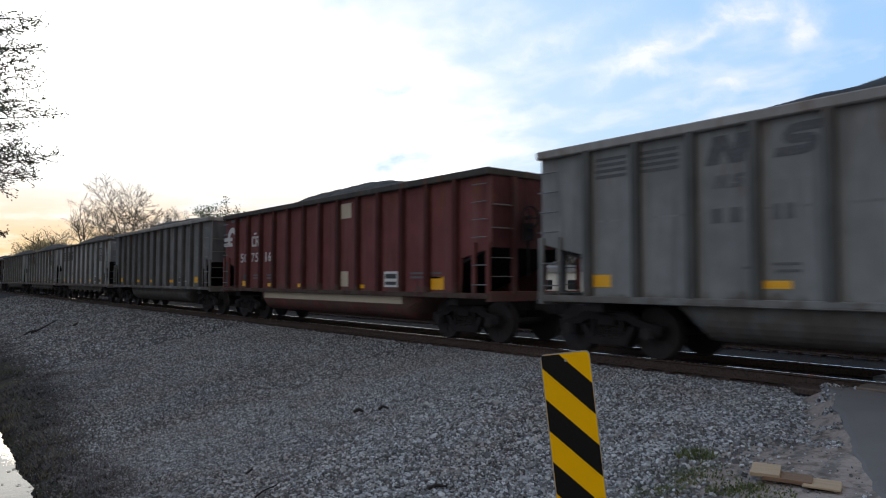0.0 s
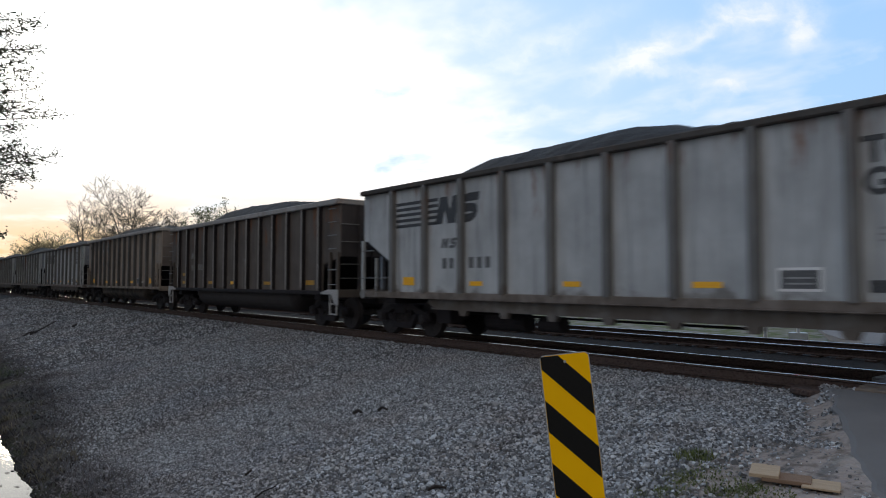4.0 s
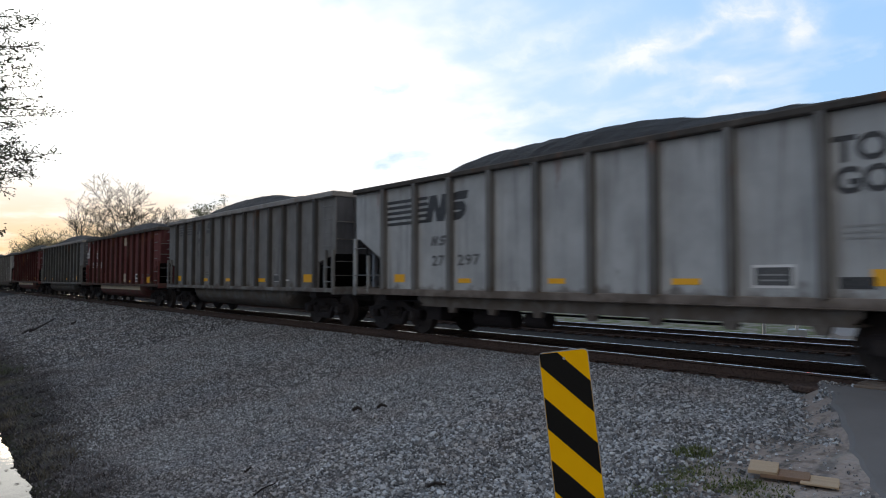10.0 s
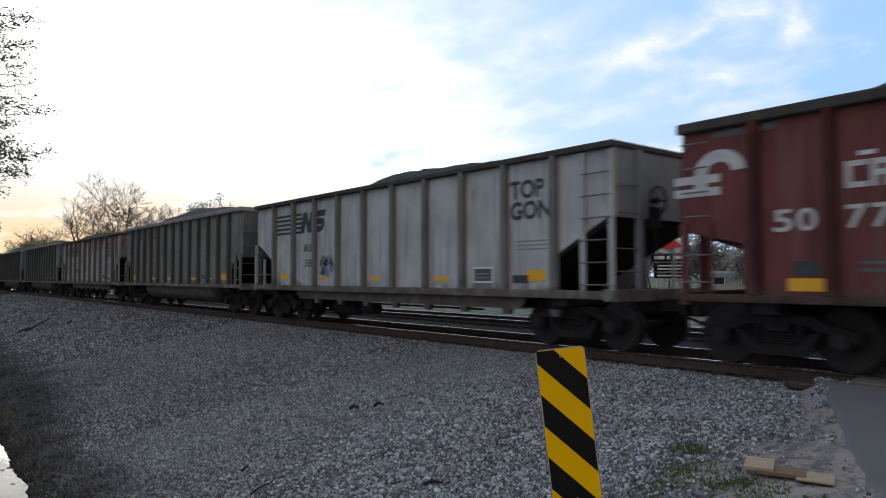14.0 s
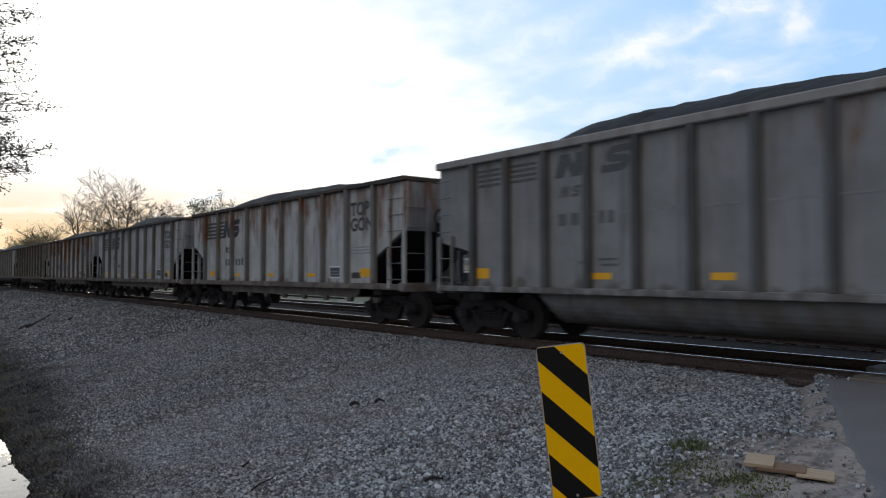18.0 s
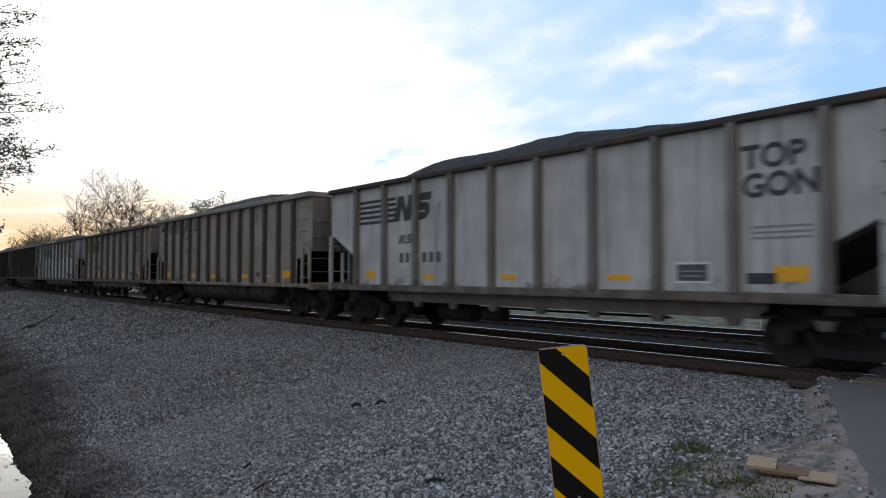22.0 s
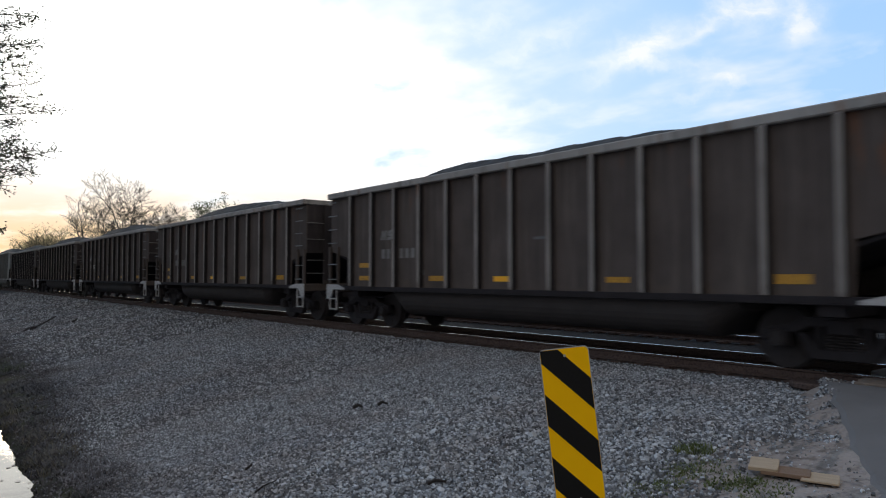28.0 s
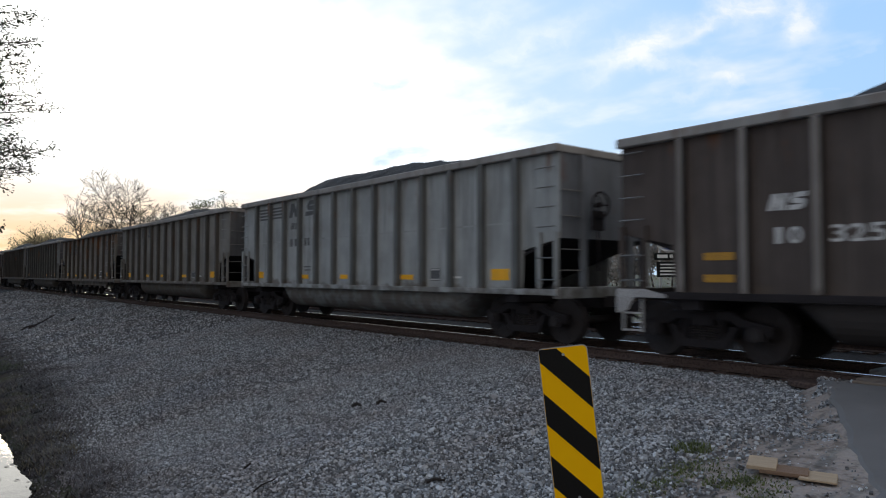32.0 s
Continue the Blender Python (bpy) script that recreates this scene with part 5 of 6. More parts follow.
# ---- road and crossing ----
def build_road():
    bm = bmesh.new()
    ys = [-60, -30, -12, -4, 0, 3, 5] + [5.6 + 0.24 * k for k in range(18)] + [9.92]
    rng = random.Random(3)
    rows = []
    for y in ys:
        z = road_top(y)
        wob = rng.uniform(-0.05, 0.05)
        rows.append([bm.verts.new((road_left(y) + wob, y, z - 0.03)), bm.verts.new((road_left(y) + 0.06 + wob, y, z)),
                     bm.verts.new((road_left(y) + 7.5, y, z)), bm.verts.new((road_left(y) + 7.5, y, z - 0.3)),
                     bm.verts.new((road_left(y) + wob, y, z - 0.35))])
    for a, b in zip(rows, rows[1:]):
        for i in range(5):
            j = (i + 1) % 5
            bm.faces.new((a[i], a[j], b[j], b[i]))
    bm.faces.new(rows[0])
    bm.faces.new(rows[-1][::-1])
    tagged(part("road", bm, "asphalt"), "worn grey asphalt road up to the crossing", "road", kind="structure")
    bm = bmesh.new()
    rows = []
    for y in (17.6, 19, 22, 28, 40, 60, 90, 130):
        z = -0.03 - 0.55 * ease(y, 18, 26)
        rows.append([bm.verts.new((-6.5 - (y - 17.6) * 0.5, y, z)), bm.verts.new((2.0 - (y - 17.6) * 0.5, y, z)),
                     bm.verts.new((2.0 - (y - 17.6) * 0.5, y, z - 0.35)), bm.verts.new((-6.5 - (y - 17.6) * 0.5, y, z - 0.35))])
    for a, b in zip(rows, rows[1:]):
        for i in range(4):
            bm.faces.new((a[i], a[(i + 1) % 4], b[(i + 1) % 4], b[i]))
    bm.faces.new(rows[0])
    bm.faces.new(rows[-1][::-1])
    tagged(part("road", bm, "asphalt"), "asphalt road beyond the tracks", "road", kind="structure")


build_road()


def build_crossing():
    deck = thing("level_crossing", "weathered timber and concrete level crossing between the rails", "level crossing", kind="structure")
    rng = random.Random(8)
    x0 = -3.75
    for y0, y1, mat, name in ((9.94, 10.2, "timber", "timber"), (10.22, 10.5, "timber", "timber"), (10.76, 11.35, "asphalt", "panel"),
                              (11.38, 11.98, "asphalt", "panel"), (12.24, 12.55, "timber", "timber"), (12.58, 13.9, "concrete", "panel"),
                              (13.93, 15.15, "concrete", "panel"), (15.18, 15.42, "timber", "timber"), (15.64, 16.24, "concrete", "panel"),
                              (16.27, 16.87, "concrete", "panel"), (17.1, 17.58, "concrete", "panel")):
        x = x0 + rng.uniform(-0.12, 0.12) - (y0 - 10) * 0.22
        while x < 4.5:
            bm = bmesh.new()
            box(bm, x, x + 2.7, y0, y1, -0.24, -0.012 + rng.uniform(-0.012, 0.004))
            part(name, bm, mat, deck, bevel=0.012)
            x += 2.72
    # bent rubber flap at the end of the planks
    bm = bmesh.new()
    prism(bm, [(-4.75, 10.3), (-4.72, 10.12), (-4.6, 9.98), (-4.4, 9.92), (-3.9, 9.93), (-3.9, 10.44), (-4.7, 10.44)], -0.2, -0.105, "z")
    part("flap", bm, "railside", deck, bevel=0.02)


build_crossing()


# ---- striped marker beside the road ----
def clip(poly, inside, cross):
    out = []
    for a, b in zip(poly, poly[1:] + poly[:1]):
        if inside(a):
            out.append(a)
        if inside(a) != inside(b):
            out.append(cross(a, b))
    return out


def clip_rect(poly, x0, x1, z0, z1):
    for k, lim, s in ((0, x0, 1), (0, x1, -1), (1, z0, 1), (1, z1, -1)):
        def inside(p):
            return s * (p[k] - lim) >= 0

        def cross(a, b):
            t = (lim - a[k]) / (b[k] - a[k])
            return tuple(a[i] + t * (b[i] - a[i]) for i in (0, 1))
        poly = clip(poly, inside, cross)
        if not poly:
            break
    return poly


def build_marker():
    sign = thing("object_marker", "yellow and black striped marker plate leaning on a steel post", "road sign",
                 m=pose(-2.873, 3.4, -0.03, 0, -6.3, 51.3))
    w, h, r = 0.156, 0.966, 0.03
    corner = []
    for cx, cz, a0 in ((w - r, r, -90), (w - r, h - r, 0), (-w + r, h - r, 90), (-w + r, r, 180)):
        corner += [(cx + r * math.cos(radians(a0 + k * 18)), cz + r * math.sin(radians(a0 + k * 18))) for k in range(6)]
    bm = bmesh.new()
    prism(bm, corner, -0.0015, 0.0015)
    part("edge", bm, "galv", sign)
    bm = bmesh.new()
    k = 0.965
    prism(bm, [(x * k, h / 2 + (z - h / 2) * 0.988) for x, z in corner], -0.0025, -0.0014)
    part("face", bm, "signyellow", sign, "reflective yellow sheeting")
    z = h + 0.117
    while z > -0.6:
        band = clip_rect([(-w, z), (w, z - 0.33), (w, z - 0.33 - 0.195), (-w, z - 0.195)], -w * 0.955, w * 0.955, 0.008, h - 0.008)
        if len(band) > 2:
            bm = bmesh.new()
            prism(bm, band, -0.0035, -0.0024)
            part("stripe", bm, "signblack", sign, "black diagonal stripe")
        z -= 0.386
    for zz in (0.03, h - 0.05):
        bm = bmesh.new()
        tube(bm, (0, -0.008, zz), (0, 0.012, zz), 0.009, seg=8)
        part("bolt", bm, "galv", sign)
    bm = bmesh.new()
    prism(bm, [(-0.04, 0.004), (-0.025, 0.004), (-0.02, 0.03), (0.02, 0.03), (0.025, 0.004), (0.04, 0.004), (0.028, 0.036), (-0.028, 0.036)], -0.6, h - 0.01, "z")
    part("post", bm, "galv", sign, "galvanised channel post")


build_marker()


# ---- boards and sticks lying about ----
def board(name, x, y, l, w, t, turn, mat, label, lift=0.0, tilt=0.0):
    bm = bmesh.new()
    rng = random.Random(int(x * 100))
    for _ in range(1):
        prism(bm, [(-l / 2, -w / 2), (-l / 2 + rng.uniform(-0.01, 0.01), 0), (-l / 2 - 0.01, w / 2), (l / 2, w / 2), (l / 2 + 0.008, 0.01), (l / 2 + 0.01, -w / 2)], 0, t, "z")
    ob = part(name, bm, mat, m=pose(x, y, land(x, y) + 0.02 + lift, tilt, 0, turn), bevel=0.004)
    tagged(ob, label, "wood scrap")


board("broken_board", -3.15, 6.24, 0.23, 0.32, 0.035, 21, "plank", "pale broken board lying on a dark one", 0.035, 3)
board("broken_board", -2.97, 6.27, 0.38, 0.26, 0.035, 20, "rot", "dark rotten board under a pale broken one")
board("broken_board", -2.7, 6.32, 0.28, 0.3, 0.02, 19, "plank", "short pale board lying flat in thin grass")


def stick(pts, r, label):
    bm = bmesh.new()
    pts = [Vector((x, y, land(x, y) + 0.03 + dz)) for x, y, dz in pts]
    for i, (a, b) in enumerate(zip(pts, pts[1:])):
        tube(bm, a, b, r * (1 - 0.25 * i), r * (0.75 - 0.2 * i), seg=6)
    base = pts[0].copy()
    for v in bm.verts:
        v.co -= base
    tagged(part("fallen_branch", bm, "deadwood", m=pose(*base)), label, "branch")


stick([(-36.4, 5.2, 0.0), (-36.9, 5.7, 0.12), (-37.6, 6.4, 0.3)], 0.05, "dark fallen branch on the ballast slope")
stick([(-36.2, 4.9, 0.0), (-36.4, 5.1, 0.08), (-36.5, 5.35, 0.1)], 0.055, "short dark branch on the ballast slope")
stick([(-36.5, 6.9, 0.0), (-36.6, 7.1, 0.08)], 0.05, "dark broken branch on the ballast slope")
stick([(-6.9, 3.03, 0.0), (-6.84, 3.1, 0.06), (-6.75, 3.2, 0.1)], 0.011, "dark twig standing out of the ballast")
stick([(-8.1, 3.44, 0.0), (-8.05, 3.5, 0.05)], 0.016, "broken twig on the ballast")
stick([(-9.63, 6.35, -0.01), (-9.58, 6.39, 0.04), (-9.5, 6.45, 0.0)], 0.03, "dark lump of rotten wood on the ballast")
stick([(-9.9, 6.05, -0.01), (-9.84, 6.1, 0.03), (-9.75, 6.12, 0.0)], 0.035, "dark rotten wood on the ballast")
stick([(-5.42, 4.16, -0.01), (-5.36, 4.2, 0.02), (-5.28, 4.27, 0.0)], 0.022, "dark bark piece on the ballast")


# ---- grass ----
def tufts(name, label, mat, spots, count, height, spread_, seed):
    rng = random.Random(seed)
    verts, faces = [], []
    for sx, sy, r in spots:
        for _ in range(count):
            a, d = rng.uniform(0, 6.283), r * math.sqrt(rng.random())
            x, y = sx + d * math.cos(a), sy + d * math.sin(a)
            z = land(x, y) - 0.01
            b, hgt, w = rng.uniform(0, 6.283), height * rng.uniform(0.4, 1.1), rng.uniform(0.004, 0.009) * (1 + height)
            lx, ly = spread_ * hgt * math.cos(b), spread_ * hgt * math.sin(b)
            px, py = -math.sin(b) * w, math.cos(b) * w
            i = len(verts)
            verts += [(x - px, y - py, z), (x + px, y + py, z), (x + lx * 0.4 + px * 0.7, y + ly * 0.4 + py * 0.7, z + hgt * 0.6),
                      (x + lx * 0.4 - px * 0.7, y + ly * 0.4 - py * 0.7, z + hgt * 0.6), (x + lx, y + ly, z + hgt)]
            faces += [(i, i + 1, i + 2, i + 3), (i + 3, i + 2, i + 4)]
    me = bpy.data.meshes.new(name)
    me.from_pydata(verts, [], faces)
    me.materials.append(M[mat])
    tagged(new(name, me), label, "grass", kind="stuff")


tufts("weeds", "low green weed tuft growing in the ballast", "grass", [(-4.02, 6.5, 0.2)], 260, 0.09, 0.9, 1)
rngv = random.Random(12)
tufts("grass", "thin green grass on the road verge", "grass",
      [(-3.3 + rngv.uniform(-0.5, 1.2), 5.6 + rngv.uniform(-0.7, 0.55), rngv.uniform(0.1, 0.3)) for _ in range(26)], 95, 0.045, 1.1, 2)
tufts("dry_grass", "dry brown grass on the ditch bank", "straw",
      [(rngv.uniform(-34, -12), 1.95 + rngv.uniform(-0.3, 0.5), rngv.uniform(0.2, 0.6)) for _ in range(60)], 60, 0.14, 1.2, 3)
tufts("ditch_grass", "green grass on the ditch bank", "leaf",
      [(rngv.uniform(-40, -24), 2.1 + rngv.uniform(-0.5, 0.9), rngv.uniform(0.3, 0.7)) for _ in range(26)], 120, 0.2, 0.9, 4)


tufts("brush", "dead brown brush and stalks on the ditch bank", "brush",
      [(-x_, 1.9 + min(1.25, max(0.0, 0.19 * x_ - 2.47)) * rngv.random() + rngv.uniform(-0.1, 0.7), rngv.uniform(0.2, 0.5)) for x_ in [rngv.uniform(9, 40) for _ in range(170)]],
      70, 0.11, 1.6, 6)


def floating_leaves():
    rng = random.Random(9)
    verts, faces = [], []
    for _ in range(260):
        x, y, s, a = rng.uniform(-24, -8), rng.uniform(0.2, 1.75), rng.uniform(0.015, 0.06), rng.uniform(0, 6.28)
        c, d = math.cos(a) * s, math.sin(a) * s
        i = len(verts)
        verts += [(x - c, y - d, -1.594), (x - d * 0.5, y + c * 0.5, -1.59), (x + c, y + d, -1.594), (x + d * 0.5, y - c * 0.5, -1.59)]
        faces.append((i, i + 1, i + 2, i + 3))
    me = bpy.data.meshes.new("leaf_litter")
    me.from_pydata(verts, [], faces)
    me.materials.append(M["bark"])
    tagged(new("leaf_litter", me), "dead leaves floating on the ditch water", "leaves", kind="stuff")


floating_leaves()


# ---- trees ----
def grow(rng, base, height, radius, levels, splits, lean=(0, 0), spread_=0.55, thin=0.62, up=0.25):
    """Tapered limbs, level by level; returns segments (a, b, ra, rb) and the tips."""
    segs, tips = [], []

    def limb(p, d, length, r, level):
        k = 4 if level == 0 else 3
        for i in range(k):
            d = (d + Vector((rng.uniform(-0.16, 0.16), rng.uniform(-0.16, 0.16), rng.uniform(-0.04, 0.14) * up * 2))).normalized()
            q = p + d * (length / k)
            r2 = r * (0.86 if level == 0 else 0.78)
            segs.append((p.copy(), q.copy(), r, r2))
            p, r = q, r2
            if level < levels and (i >= 1 or level > 0):
                for _ in range(splits[level] if i == k - 1 else max(1, splits[level] // 2)):
                    a = rng.uniform(0, 6.283)
                    side = Vector((math.cos(a), math.sin(a), rng.uniform(-0.1, 0.5)))
                    nd = (d * (1 - spread_) + side * spread_ + Vector((0, 0, up * 0.3))).normalized()
                    limb(p, nd, length * thin * rng.uniform(0.7, 1.15), max(0.008, r * 0.62), level + 1)
        if level == levels:
            tips.append(p.copy())
    limb(Vector(base), Vector((lean[0], lean[1], 1)).normalized(), height, radius, 0)
    return segs, tips


def tube_mesh(segs, mat, rmin=0.0):
    verts, faces = [], []
    for a, b, r, r2 in segs:
        w = (b - a).normalized()
        u = w.orthogonal().normalized()
        v = w.cross(u)
        n = 7 if r > 0.1 else 4 if r > 0.03 else 3
        i = len(verts)
        for c, s in ((a, max(r, rmin)), (b, max(r2, rmin))):
            verts += [tuple(c + (u * math.cos(6.2832 * k / n) + v * math.sin(6.2832 * k / n)) * s) for k in range(n)]
        faces += [(i + k, i + (k + 1) % n, i + n + (k + 1) % n, i + n + k) for k in range(n)]
    me = bpy.data.meshes.new("limbs")
    me.from_pydata(verts, [], faces)
    me.materials.append(M[mat])
    return me


def leaf_mesh(rng, points, per, size, jitter, mat):
    verts, faces = [], []
    for p in points:
        for _ in range(per):
            c = p + Vector((rng.gauss(0, jitter), rng.gauss(0, jitter), rng.gauss(0, jitter)))
            d = Vector((rng.gauss(0, 1), rng.gauss(0, 1), rng.gauss(0, 0.7))).normalized()
            u = d.orthogonal().normalized()
            s = size * rng.uniform(0.6, 1.3)
            i = len(verts)
            verts += [tuple(c - d * s), tuple(c + u * s * 0.45), tuple(c + d * s), tuple(c - u * s * 0.45)]
            faces.append((i, i + 1, i + 2, i + 3))
    me = bpy.data.meshes.new("crown")
    me.from_pydata(verts, [], faces)
    me.materials.append(M[mat])
    return me


def tree(x, y, height, seed, label, levels=3, splits=(3, 3, 2, 2), leaf=None, rmin=0.012, spread_=0.5, trunk=0.42, radius=None, thin=0.62, lean=(0, 0)):
    rng = random.Random(seed)
    z = land(x, y) - 0.1
    segs, tips = grow(rng, (0, 0, 0), height * trunk, radius or height * 0.022, levels, splits, spread_=spread_, thin=thin, lean=lean)
    peak = max(max(s[1].z for s in segs), 0.1)
    k = height / peak
    segs = [(a * k, b * k, r, r2) for a, b, r, r2 in segs]
    tips = [p * k for p in tips]
    top = thing("tree", label, "tree", m=pose(x, y, z))
    put("trunk", tube_mesh([s for s in segs if s[2] > 0.045], "bark"), top)
    tagged(put("branchwork", tube_mesh([s for s in segs if s[2] <= 0.045], "bark", rmin), top), kind="stuff")
    if leaf:
        per, size, jitter, mat = leaf
        put("crown", leaf_mesh(rng, tips, per, size, jitter, mat), top)
    return top


def bare_tree(x, y, height, width, seed, label, stems, leaf=None, deep=5):
    """Stems that fork into arching limbs and a haze of fine twigs. stems: the foot beside the tree's place, the lean and the share of the height."""
    rng = random.Random(seed)
    segs, tips = [], []

    def limb(p, d, length, r, level):
        steps = 6 if level < 3 else 4
        turn = rng.uniform(0, 6.283)
        for i in range(steps):
            wild = 0.07 + 0.03 * level
            lift = 0.1 if level < 3 else 0.02
            d = (d + Vector((rng.gauss(0, wild), rng.gauss(0, wild), rng.gauss(lift, wild * 0.6)))).normalized()
            q = p + d * (length / steps)
            fine_ = 0.86 if level == 0 else 0.88
            segs.append((p.copy(), q.copy(), r, r * fine_))
            p, r = q, r * fine_
            if level < deep and i == steps - 1:
                for way in (0.35, -0.35):
                    side = d.orthogonal().normalized()
                    limb(p, (d + (side * math.cos(turn) + d.cross(side) * math.sin(turn)) * way).normalized(), length * rng.uniform(0.5, 0.7), r * 0.85, level + 1)
            elif level < deep and i >= (2 if level == 0 else 1) and (level > 0 or rng.random() < 0.85):
                turn += 2.4 + rng.uniform(-0.5, 0.5)
                side = d.orthogonal().normalized()
                side = side * math.cos(turn) + d.cross(side) * math.sin(turn)
                k = rng.uniform(0.5, 0.85) if level < 2 else rng.uniform(0.6, 1.1)
                limb(p, (d + side * k).normalized(), length * (0.74 - 0.07 * i) * rng.uniform(0.75, 1.1), r * rng.uniform(0.5, 0.68), level + 1)
        if level > deep - 2:
            tips.append(p.copy())
    for fx, fy, lx, ly, share in stems:
        limb(Vector((fx, fy, 0)), Vector((lx, ly, 1)).normalized(), height * 0.62 * share, 0.42 * share, 0)
    peak = max(s[1].z for s in segs)
    k = height / peak
    reach = sorted(max(abs(s[1].x), abs(s[1].y)) for s in segs)[int(len(segs) * 0.98)]
    j = k * min(1.4, max(0.7, width / 2 / (reach * k)))

    def fitted(p):
        return Vector((p.x * j, p.y * j, p.z * k))
    segs = [(fitted(a), fitted(b), r, r2) for a, b, r, r2 in segs]
    top = thing("tree", label, "tree", m=pose(x, y, land(x, y) - 0.1))
    put("trunk", tube_mesh([s for s in segs if s[2] > 0.06], "bark"), top)
    tagged(put("branchwork", tube_mesh([s for s in segs if s[2] <= 0.06], "bark", 0.017), top), kind="stuff")
    if leaf:
        put("crown", leaf_mesh(rng, [fitted(t) for t in tips], *leaf), top)


bare_tree(-91.2, 23.6, 15.2, 12.6, 12, "tall bare tree with arching limbs and fine twigs", [(0, 0, 0.0, -0.02, 1.0), (0.3, 1.6, 0.05, 0.34, 0.9)], None)
bare_tree(-94.0, 20.6, 12.4, 7.0, 23, "bare budding tree leaning away from a taller one", [(0, 0, 0.0, -0.3, 1.0), (0.5, 0.8, 0.0, 0.0, 0.7)], (1, 0.07, 0.15, "bud"), 4)
bare_tree(-89.0, 25.6, 11.4, 6.0, 36, "slender bare tree beside a wide one", [(0, 0, 0.0, 0.35, 1.0)], None, 4)
tree(-66.4, 23.3, 10.0, 41, "small tree with young leaves behind the train", 3, (4, 3, 3), rmin=0.015, leaf=(10, 0.11, 0.2, "hedge"), spread_=0.4)
tree(-61.0, 25.2, 8.6, 43, "small tree with young leaves behind the train", 3, (3, 3, 2), rmin=0.015, leaf=(7, 0.1, 0.2, "hedge"))
far_rng = random.Random(77)
for i in range(13):
    ang, dist = radians(4.5 + i * 0.72), far_rng.uniform(128, 175)
    tree(-dist * math.cos(ang), max(20.5, dist * math.sin(ang)), far_rng.uniform(6.0, 10.0), 100 + i, "budding tree in the far tree line along the railway", 3, (4, 3, 3),
         rmin=0.03, leaf=(7, 0.12, 0.45, "bud"), trunk=0.35)
for i in range(44):
    ang, dist = radians(22 + i * 1.4), far_rng.uniform(92, 130)
    tree(-dist * math.cos(ang), dist * math.sin(ang), far_rng.uniform(5.2, 7.6), 200 + i, "bare grey-brown tree in the woods beyond the crossing", 3, (4, 3, 3),
         rmin=0.03, leaf=(7, 0.34, 0.9, "woods"), trunk=0.1, spread_=0.6)


# trees added out of view along the ditch, to shade the far cars
for i in range(13):
    tree(-30 - i * 7.0 + far_rng.uniform(-1.5, 1.5), -5.5 + far_rng.uniform(-1.5, 1.0), far_rng.uniform(9.5, 12.5), 300 + i, "unseen leafing tree on the ditch bank, added for its shade", 3, (4, 3, 3),
         rmin=0.03, leaf=(16, 0.28, 0.6, "hedge"), trunk=0.3)


def bush(x, y, height, seed, label):
    rng = random.Random(seed)
    top = thing("bush", label, "bush", m=pose(x, y, land(x, y) - 0.05))
    segs, tips = [], []
    for _ in range(14):
        a, k = rng.uniform(0, 6.283), rng.uniform(0.1, 0.75)
        p = Vector((0, 0, 0))
        q = Vector((math.cos(a) * k * height * 0.42, math.sin(a) * k * height * 0.42, height * rng.uniform(0.55, 1.0)))
        segs.append((p, q, 0.04, 0.015))
        tips += [p.lerp(q, f) for f in (0.4, 0.6, 0.8, 1.0)]
    put("stems", tube_mesh(segs, "bark"), top)
    put("crown", leaf_mesh(rng, tips, 34, 0.13, height * 0.13, "fresh_leaf"), top)


bush(-34.5, 69.5, 3.6, 5, "bright green bush beyond the crossing")
bush(-30.0, 70.5, 2.0, 6, "low bright green bush beyond the crossing")


